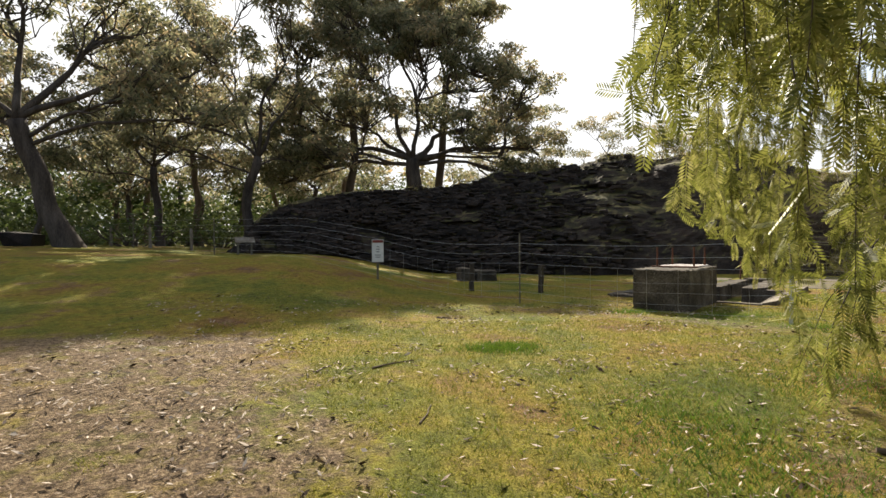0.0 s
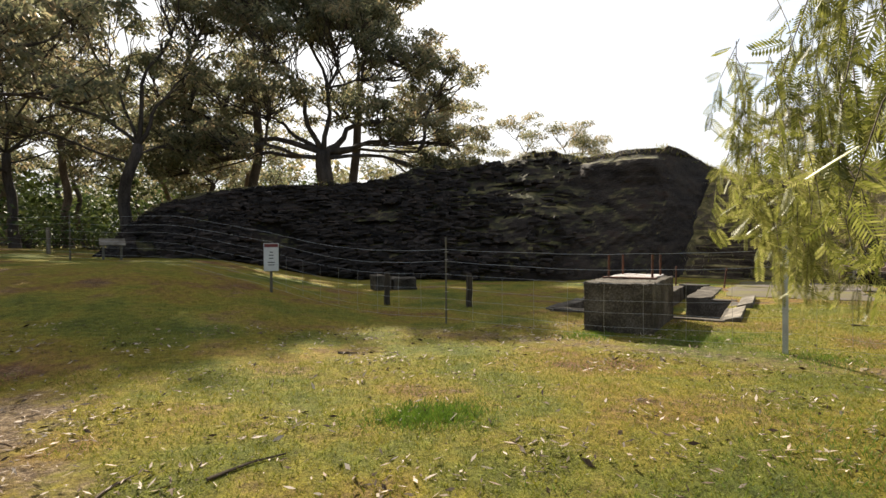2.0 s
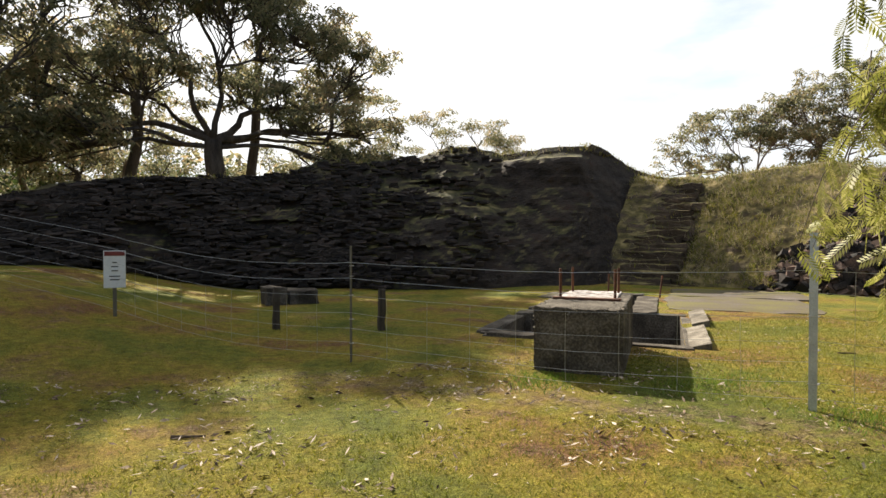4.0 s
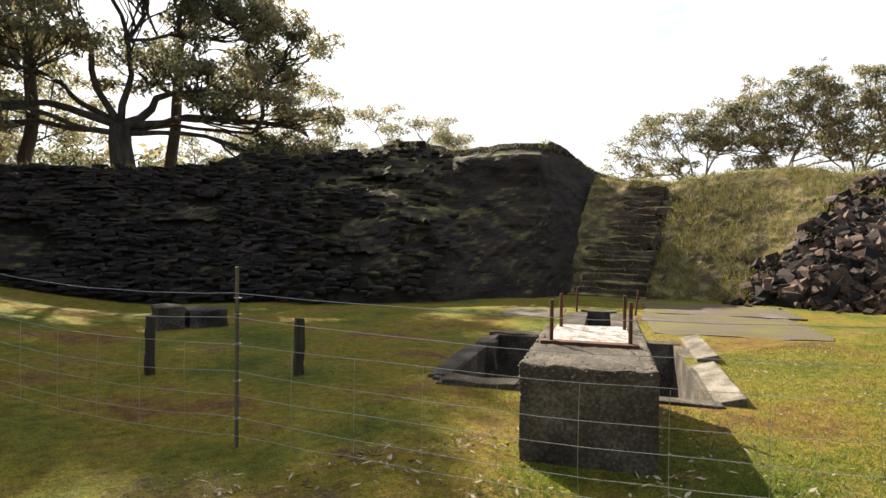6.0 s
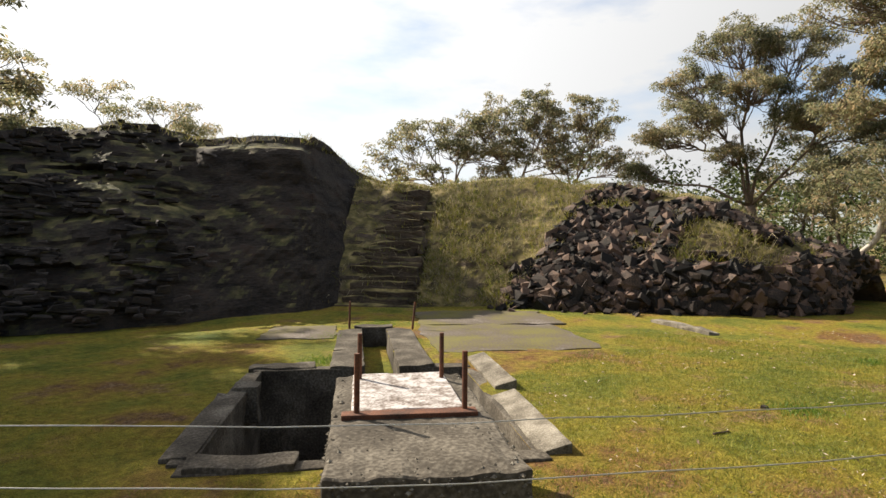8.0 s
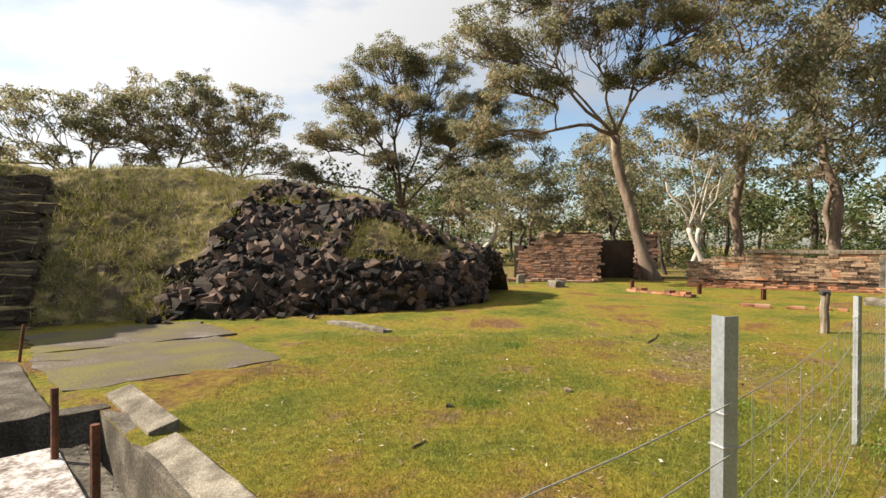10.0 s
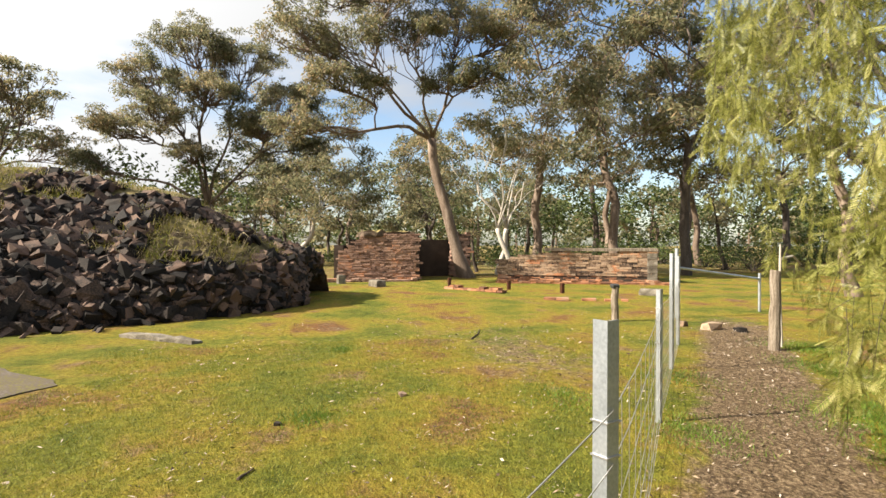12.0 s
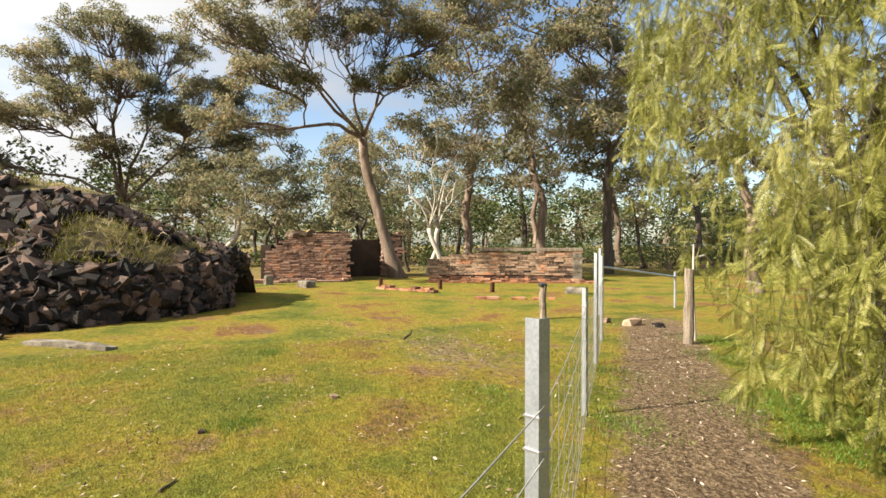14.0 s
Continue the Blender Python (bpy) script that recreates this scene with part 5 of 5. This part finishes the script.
def build_stones():
    rng = random.Random(21)
    count = 0
    loose_v, loose_f = [], []
    for k in range(9000):
        s, h = rng.uniform(0.3, 0.99), rng.random() ** 0.9
        if s < rubble_edge(h):
            continue
        p, out = along_bank(MOUND, s, h * 0.97, mound_steep)
        grassy = noise.noise((p.x * 0.55, p.y * 0.55, p.z * 0.9 + 5)) + 0.5 * sstep(0.66, 0.72, s) * sstep(0.9, 0.8, s) * sstep(0.3, 0.45, h) * sstep(0.95, 0.7, h)
        if grassy > 0.30 and h > 0.35:
            continue
        size = (0.12 + 0.46 * rng.random() ** 3.4) * (1.1 if h < 0.3 else 1.0)
        m = stone_matrix(rng, p + out * rng.uniform(-0.02, 0.16) + Vector((0, 0, 0.04)), size)
        if count < 300 and rng.random() < 0.09:
            ob = new("stone", rng.choice(STONES))
            ob.matrix_basis = m
            ob.parent = mound
            count += 1
        else:
            me = rng.choice(STONES)
            o = len(loose_v)
            loose_v += [m @ v.co for v in me.vertices]
            loose_f += [tuple(i + o for i in q.vertices) for q in me.polygons]
    # rough dry-laid courses at the low end
    for r in range(6):
        s = 0.70 + 0.012 * (r % 2)
        while s < 0.992:
            p, out = along_bank(MOUND, s, 0.03 + 0.085 * r * (1 - 0.3 * sstep(0.9, 1, s)), mound_steep)
            s += rng.uniform(0.013, 0.026)
            if rng.random() < 0.12:
                continue
            m = Matrix.Translation(p + out * rng.uniform(0.0, 0.12)) @ Matrix.Rotation(math.atan2(-out.x, out.y) + rng.uniform(-0.25, 0.25), 4, "Z") @ Euler((rng.uniform(-0.1, 0.1), rng.uniform(-0.12, 0.12), 0)).to_matrix().to_4x4() @ Matrix.Diagonal((rng.uniform(0.3, 0.52), 0.45, rng.uniform(0.38, 0.55), 1))
            me = rng.choice(STONES)
            o = len(loose_v)
            loose_v += [m @ v.co for v in me.vertices]
            loose_f += [tuple(i + o for i in q.vertices) for q in me.polygons]
    # stones tumbled round the far end
    for k in range(220):
        f, g = rng.random(), 0.7 * rng.random()
        a = [MOUND[10][i] + (MOUND[11][i] - MOUND[10][i]) * 2 * f if f < 0.5 else MOUND[11][i] + (MOUND[12][i] - MOUND[11][i]) * (2 * f - 1) for i in range(5)]
        out = Vector((a[0] - a[2], a[1] - a[3], 0)).normalized()
        z = a[4] + 0.25 * math.sin(math.pi * g) - (a[4] + 0.5) * g ** 4
        m = stone_matrix(rng, Vector((a[2], a[3], max(0.05, z))) - out * 5.0 * g, rng.uniform(0.2, 0.5))
        me = rng.choice(STONES)
        o = len(loose_v)
        loose_v += [m @ v.co for v in me.vertices]
        loose_f += [tuple(i + o for i in q.vertices) for q in me.polygons]
    tagged(mesh_object("rubble", loose_v, loose_f, M_STONE, mound), kind="stuff")
    # fallen stones at the foot
    for k in range(46):
        s = rng.uniform(0.33, 0.93)
        p, out = along_bank(MOUND, s, 0.0, mound_steep)
        size = rng.uniform(0.12, 0.42)
        p += out * rng.uniform(-0.1, 0.75) * (1.2 if s < 0.6 else 0.7)
        p.z = gz(p.x, p.y) + size * 0.16
        st = new("fallen_stone", rng.choice(STONES))
        st.matrix_basis = stone_matrix(rng, p, size)
        tagged(st, "angular brown stone fallen at the mound's foot", "stone", "fallen stones")
    # slabs of the quarry face
    slabs_v, slabs_f = [], []
    done = 0
    for k in range(4600):
        s = rng.uniform(0.01, 0.76)
        if rng.random() < sstep(0.5, 0.76, s):
            continue
        h = rng.uniform(0.02, 1.0)
        p, out = along_bank(QUARRY, s, h, quarry_steep)
        if noise.noise((p.x * 0.5, p.z * 0.8, 3)) < -0.28:
            continue
        p += out * (buttress(0, p.z, p.x - 0.3) + rng.uniform(-0.05, 0.22))
        w, d, t = rng.uniform(0.15, 0.55), rng.uniform(0.15, 0.3), rng.uniform(0.05, 0.13)
        me = rng.choice(SLABS)
        m = Matrix.Translation(p) @ Matrix.Rotation(math.atan2(-out.x, out.y) + rng.uniform(-0.4, 0.4), 4, "Z") @ Euler((rng.uniform(-0.12, 0.12), rng.uniform(-0.15, 0.15), 0)).to_matrix().to_4x4() @ Matrix.Diagonal((w, d * 1.3, t * 2, 1))
        if h > 0.1 and rng.random() < 0.14 and done < 300:
            ob = new("rock_slab", me)
            ob.matrix_basis = m
            ob.parent = quarry
            done += 1
            continue
        o = len(slabs_v)
        slabs_v += [m @ v.co for v in me.vertices]
        slabs_f += [tuple(i + o for i in q.vertices) for q in me.polygons]
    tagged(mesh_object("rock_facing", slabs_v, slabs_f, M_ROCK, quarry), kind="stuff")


build_stones()


def build_steps():
    st = thing("stone_steps", (0, 0, 0), "steep worn stone steps up the side of the quarry", "steps")
    a, b = Vector((13.0, 16.25, 0.0)), Vector((17.35, 18.6, 3.62))
    n = 20
    d = (b - a)
    ang = math.atan2(d.y, d.x)
    for i in range(n):
        p = a + d * (i / n)
        bm = bmesh.new()
        r = random.Random(i)
        w = 1.1 - 0.025 * i + r.uniform(-0.2, 0.15)
        o = r.uniform(-0.12, 0.12)
        box(bm, -0.06 + r.uniform(-0.08, 0.05), 0.42, o - w, o + w, -0.25, 0.07 + r.uniform(-0.05, 0.05), cuts=3, rough=0.11, bevel=0.03, seed=i)
        bmesh.ops.transform(bm, matrix=Matrix.Translation(p) @ Matrix.Rotation(ang + 0.06 * noise.noise((i * 0.7, 0, 0)), 4, "Z"), verts=bm.verts)
        part("step", bm, M_BANK, st)


build_steps()


# ---- small things on the ground ----
def build_clutter():
    rng = random.Random(4)
    tr = thing("stone_trough", (2.1, 15.3, gz(2.1, 15.3)), "low dark concrete footing with a pale top", "footing", turn=radians(5))
    for x0, x1, h in ((-0.55, -0.12, 0.38), (-0.05, 0.6, 0.30)):
        bm = bmesh.new()
        box(bm, x0, x1, -0.3, 0.3, -0.15, h, cuts=3, rough=0.05, bevel=0.03, seed=int(h * 50))
        part("block", bm, M_CONCRETE, tr)
    def stick(pts, r, label):
        base = Vector((pts[0][0], pts[0][1], 0))
        ob = thing("stick", base, label, "stick", "fallen sticks")
        fine = []
        for a, b in zip(pts, pts[1:]):
            for k in range(4):
                p = Vector((*a, 0)).lerp(Vector((*b, 0)), k / 4)
                fine.append(p)
        fine.append(Vector((*pts[-1], 0)))
        fine = [Vector((p.x + 0.012 * noise.noise(p * 9), p.y + 0.012 * noise.noise(p * 7), gz(p.x, p.y) + r * 0.9)) - base for p in fine]
        v, f = tube(fine, [r * (1 - 0.6 * i / len(fine)) for i in range(len(fine))], 6)
        mesh_object("wood", v, f, M_STICK, ob)
    stick([(-0.88, 3.76), (-0.68, 3.92), (-0.46, 4.01)], 0.012, "crooked dark stick lying in the turf")
    stick([(-1.40, 3.66), (-1.36, 3.78), (-1.28, 3.90)], 0.010, "short brown stick lying in the turf")
    stick([(0.06, 6.9), (0.28, 6.86)], 0.014, "short brown stick lying in the turf")
    stick([(-0.52, 2.35), (-0.44, 2.55), (-0.40, 2.72)], 0.008, "thin pale stick lying in the turf")
    stick([(7.55, 6.98), (7.74, 6.88)], 0.012, "short brown stick lying in the turf")
    stick([(13.0, 3.4), (13.5, 3.1), (14.0, 2.9)], 0.015, "thin fallen branch on bare earth")
    stick([(2.4, 1.6), (3.2, 1.1), (4.0, 1.2)], 0.02, "fallen branch under the pepper tree")
    for x, y, s, lab in ((12.9, -1.75, 0.45, "pale flat stone at the track's edge"), (12.5, -2.1, 0.3, "dark stone at the track's edge"), (13.5, -1.5, 0.28, "pale flat stone at the track's edge"),
                         (9.54, 5.36, 0.12, "small pale stone in the turf"), (-14.6, 22.0, 1.4, "large rounded boulder under the gum trees"), (8.79, 6.72, 0.08, "small dark stone in the turf")):
        ob = new("stone", rng.choice((PALE if "pale" in lab else STONES)[:4]))
        ob.matrix_basis = Matrix.Translation((x, y, gz(x, y) + s * 0.12)) @ Matrix.Rotation(rng.uniform(0, 6), 4, "Z") @ Matrix.Scale(s, 4)
        tagged(ob, lab, "stone", "stray stones")
    # lectern sign and low posts by the far track
    le = thing("lectern_sign", (-5.4, 18.2, gz(-5.4, 18.2)), "dull grey slanted information board on two short legs", "sign", turn=radians(20))
    bm = bmesh.new()
    box(bm, -0.32, 0.32, -0.2, 0.2, -0.015, 0.015, bevel=0.004)
    bmesh.ops.transform(bm, matrix=Matrix.Translation((0, 0, 0.5)) @ Matrix.Rotation(radians(28), 4, "X"), verts=bm.verts)
    part("board", bm, M_KERB, le)
    for x in (-0.22, 0.22):
        bm = bmesh.new()
        box(bm, x - 0.03, x + 0.03, -0.03, 0.03, -0.2, 0.48, bevel=0.005)
        part("leg", bm, M_PICKET, le)
    for k in range(6):
        x, y = -8.2 - 1.9 * k, 21.5 + 0.9 * k
        wooden_post("bollard", x, y, 0.85, 0.06, M_WOOD, "short weathered timber post by the far track", 30 + k)
    # white bent pipe, given the form and bark of a small branch
    br = thing("dead_branch", (10.95, -1.5, 0), "white bent pipe, built as a bare branch, rising behind the split post", "branch")
    for nm, pts in (("stem", ((0, 0, 0), (0.02, 0.02, 1.0), (0, 0.03, 1.75))), ("side_arm", ((0.01, 0.02, 1.5), (0.1, -0.35, 1.55), (0.12, -0.55, 1.4)))):
        fine = [Vector(pts[0]).lerp(Vector(pts[1]), k / 3) for k in range(3)] + [Vector(pts[1]).lerp(Vector(pts[2]), k / 3) for k in range(4)]
        v, f = tube(fine, [0.03 - 0.0025 * k for k in range(7)], 6)
        mesh_object(nm, v, f, M_PALEBARK, br)
    fl = thing("flat_slab", (14.5, 8.9, 0), "thin strip of pale concrete level with the turf", "slab", turn=math.atan2(-1.4, -1.1))
    bm = bmesh.new()
    box(bm, -0.9, 0.9, -0.14, 0.14, -0.08, 0.05, cuts=4, rough=0.06, bevel=0.01, seed=7)
    part("surface", bm, M_KERB, fl)


build_clutter()


# ---- grass, litter ----
def blades(rng, xy, h, w, lean=0.5):
    n = len(xy)
    z = np.array([gz(x, y) for x, y in xy])
    p = np.stack([xy[:, 0], xy[:, 1], z - 0.004], 1)
    a = rng.uniform(0, 2 * np.pi, n)
    hh = h * rng.uniform(0.5, 1.4, n)
    side = np.stack([np.cos(a), np.sin(a), np.zeros(n)], 1) * (w * rng.uniform(0.7, 1.3, n))[:, None]
    b = rng.uniform(0, 2 * np.pi, n)
    tip = p + np.stack([np.cos(b) * hh * lean, np.sin(b) * hh * lean, hh], 1)
    return np.stack([p - side, p + side, tip], 1)


def open_turf(x, y):
    u, v = UV(x, y)
    if any(h[0] - 0.3 < u < h[1] + 0.3 and h[2] - 0.35 < v < h[3] + 0.4 for h in (PIT, CHANNEL)):
        return False
    if 0.12 < u < 2.1 and -0.02 < v < 0.98:
        return False
    return not (6.3 < u < 11.7 and 1.3 < v < 4.7)


def build_grass():
    rng = np.random.default_rng(17)

    def scatter(n, x0, x1, y0, y1, keep):
        q = np.stack([rng.uniform(x0, x1, n), rng.uniform(y0, y1, n)], 1)
        return np.array([p for p in q if keep(p[0], p[1])])

    def turf(x, y):
        return open_turf(x, y) and bareness(x, y) + 0.5 * noise.noise((x * 1.3, y * 1.3, 6)) < 0.38
    near = np.concatenate([scatter(80000, -3.2, 4.2, -0.6, 6.5, turf), scatter(110000, 4.2, 13.5, 1.5, 9.5, turf), scatter(16000, -3, 4.4, 6.5, 13, turf)])
    tagged(quads_object("turf_blades", blades(rng, near, 0.027, 0.004, 0.8), M_GRASS), "short mossy yellow-green turf blades", "grass", kind="stuff")
    lush = []
    for cx, cy, rx, ry, n in ((0.55, 4.5, 0.34, 0.22, 2600), (8.95, 6.43, 0.28, 0.22, 700), (8.9, 3.6, 0.5, 0.3, 1000), (12.65, 5.76, 0.25, 0.2, 400), (3.4, 7.35, 0.4, 0.3, 900), (4.9, 6.6, 0.7, 0.3, 900),
                              (7.6, 3.0, 0.5, 0.4, 1300), (9.6, 1.7, 0.6, 0.4, 1200), (7.2, 0.9, 0.9, 0.6, 6000), (9.2, -0.7, 0.8, 0.4, 2500), (10.6, -1.7, 0.7, 0.4, 2200), (6.4, 1.5, 0.5, 0.4, 2000), (2.0, 0.6, 1.2, 0.9, 6000), (5.0, 5.2, 0.35, 0.4, 700), (10.6, 13.9, 0.5, 0.4, 900), (7.5, 12.2, 0.3, 0.3, 500), (8.9, 13.6, 0.4, 0.4, 500), (9.9, 11.9, 0.4, 0.3, 500), (3.4, 2.9, 0.9, 0.7, 2500), (1.4, 1.9, 0.7, 0.8, 3500)):
        q = np.stack([cx + rx * rng.normal(0, 0.62, n), cy + ry * rng.normal(0, 0.62, n)], 1)
        lush.append(np.array([p for p in q if open_turf(*p)]))
    lush = np.concatenate(lush)
    tagged(quads_object("lush_grass", blades(rng, lush, 0.045, 0.004, 0.7), M_LUSH), "tufts of lush green grass", "grass", kind="stuff")
    # rough grass and dry stalks on the mound and along the quarry top
    rough, dry = [], []
    r2 = random.Random(8)
    for k in range(56000):
        s, h = r2.uniform(0.0, 0.97), r2.random()
        p, out = along_bank(MOUND, s, h, mound_steep)
        g = noise.noise((p.x * 0.6, p.y * 0.6, p.z))
        if s > rubble_edge(h) + 0.03 and not (g > 0.33 or h > 0.93 or (0.66 < s < 0.9 and 0.35 < h < 0.75 and r2.random() < 0.5)):
            continue
        if s < 0.19 and h < 0.9 and r2.random() < 0.93:
            continue
        if noise.noise((p.x * 1.6, p.y * 1.6, p.z * 1.6 + 3)) + 0.5 * noise.noise((p.x * 4.5, p.y * 4.5, p.z * 4.5)) < r2.uniform(-0.45, 0.25) - 0.5 * sstep(0.85, 0.95, h):
            continue
        (dry if r2.random() < 0.45 else rough).append((p + out * 0.1 + Vector((0, 0, 0.05)), out))
    for k in range(12000):
        s, h = r2.uniform(0.05, 0.98), r2.uniform(0.93, 1.0)
        p, out = along_bank(QUARRY, s, h, quarry_steep)
        if s < 0.5 and noise.noise((p.x * 0.5, 0, 5)) < 0.1:
            continue
        (dry if r2.random() < 0.5 else rough).append((p - out * r2.uniform(-0.1, 2.2) + Vector((0, 0, 0.04)), out))
    for name, lst, mat, hh in (("bank_grass", rough, M_GRASS, 0.17), ("dry_stalks", dry, M_STRAW, 0.20)):
        p = np.array([tuple(q) for q, _ in lst])
        o = np.array([tuple(q) for _, q in lst])
        n = len(p)
        d = o * rng.uniform(0.2, 1.2, (n, 1)) + rng.normal(0, 0.5, (n, 3)) + np.array([0, 0, 0.8])
        d /= np.linalg.norm(d, axis=1)[:, None]
        side = np.cross(d, rng.normal(size=(n, 3)))
        side /= np.linalg.norm(side, axis=1)[:, None]
        tip = p + d * hh * rng.uniform(0.6, 1.6, (n, 1))
        tagged(quads_object(name, np.stack([p - side * 0.008, p + side * 0.008, tip], 1), mat), "rough grass and dry stalks on the banks", "grass", kind="stuff")
    # grass tussock hanging over the stones
    tus = thing("tussock", (18.9, 9.2, 1.4), "shaggy pale grass tussock hanging over the stones", "tussock")
    n = 1500
    a = rng.normal(0, 0.75, (n, 2))
    root = np.stack([0.35 * a[:, 0] * 0.3, 0.5 * a[:, 1], 0.1 * rng.normal(size=n)], 1) + np.array([0.3, 0, 0.25])
    d = np.stack([-np.abs(rng.normal(0.5, 0.35, n)), rng.normal(0, 0.5, n), rng.uniform(-0.9, 0.7, n)], 1)
    d /= np.linalg.norm(d, axis=1)[:, None]
    L = rng.uniform(0.3, 0.8, (n, 1))
    mid = root + d * L * 0.5 + np.array([0, 0, 0.08])
    tip = root + d * L - np.array([0, 0, 0.2]) * L
    side = np.cross(d, rng.normal(size=(n, 3)))
    side /= np.linalg.norm(side, axis=1)[:, None]
    quads_object("hanging_grass", np.stack([root, mid + side * 0.007, tip, mid - side * 0.007], 1), M_STRAW, tus)
    # dead leaves and bark chips
    def litter(n, x0, x1, y0, y1, weight):
        q = np.stack([rng.uniform(x0, x1, n), rng.uniform(y0, y1, n)], 1)
        return np.array([p for p in q if open_turf(*p) and rng.random() < weight(p[0], p[1])])

    def where(x, y):
        c = sstep(0.0, 0.42, noise.noise((x * 1.3, y * 1.3, 12)) + 0.4 * noise.noise((x * 4, y * 4, 2)))
        return (0.10 if x < 5 else 0.07) + (0.72 if x < 5 else 0.5) * c + 0.65 * bareness(x, y)
    q = np.concatenate([litter(56000, -4.5, 5.5, -0.7, 8.5, where), litter(56000, 5, 16, -3, 9, where)])
    n = len(q)
    z = np.array([gz(x, y) for x, y in q]) + rng.uniform(0.008, 0.03, n)
    p = np.stack([q[:, 0], q[:, 1], z], 1)
    a = rng.uniform(0, 2 * np.pi, n)
    L = (0.006 + 0.040 * rng.random(n) ** 2.9)[:, None] * np.where(q[:, 0] > 5, 0.75, 1.0)[:, None]
    d = np.stack([np.cos(a), np.sin(a), rng.normal(0, 0.25, n)], 1)
    s = np.stack([-np.sin(a), np.cos(a), rng.normal(0, 0.5, n)], 1)
    wd = L * rng.uniform(0.13, 0.32, n)[:, None]
    tagged(quads_object("leaf_litter", np.stack([p - d * L, p + s * wd, p + d * L, p - s * wd], 1), M_LITTER), "scattered dead gum leaves and bark chips", "leaf litter", kind="stuff")


build_grass()


# ---- undergrowth in the woods ----
def build_shrubs():
    rng = np.random.default_rng(33)
    kinds = []
    for i, (r, h) in enumerate(((1.3, 1.5), (1.8, 2.2), (1.0, 0.9))):
        ob = thing("shrub", (0, 0, 0), "untidy olive-green shrub under the gum trees", "shrub", "undergrowth")
        cs = [(rng.normal() * r * 0.5, rng.normal() * r * 0.5, h * (0.25 + 0.6 * rng.random())) for _ in range(16)]
        wood = []
        for c in cs:
            p, q = limb(rng, (0, 0, -0.1), c, 0.03, 0.008, 0.2, 5)
            wood.append(tube(p, q, 4))
        v, f = gather(wood)
        mesh_object("woody_base", v, f, M_BARKDARK, ob)
        quads_object("foliage", leaf_cards(rng, cs, [0.55 * r * rng.uniform(0.6, 1.1) for _ in cs], 0.7, 32, 0.16, 0.03, 0.1), M_SHRUB, ob)
        kinds.append(ob)
    first = [True] * 3
    places = []
    for k in range(120):
        if k % 2:
            a, d = radians(rng.uniform(88, 150)), rng.uniform(26, 60)
        else:
            a, d = radians(rng.uniform(-52, 14)), rng.uniform(36, 66)
        x, y = d * math.cos(a), d * math.sin(a)
        if -8 < x < 20 and y < 30:
            continue
        places.append((x, y))
    for j, (x, y) in enumerate(places):
        m = Matrix.Translation((x, y, gz(x, y) - 0.05)) @ Matrix.Rotation(j * 1.7, 4, "Z") @ Matrix.Scale(0.7 + 0.9 * rng.random(), 4)
        i = j % 3
        if first[i]:
            kinds[i].matrix_basis = m
            first[i] = False
        else:
            copy_thing(kinds[i], m)


build_shrubs()
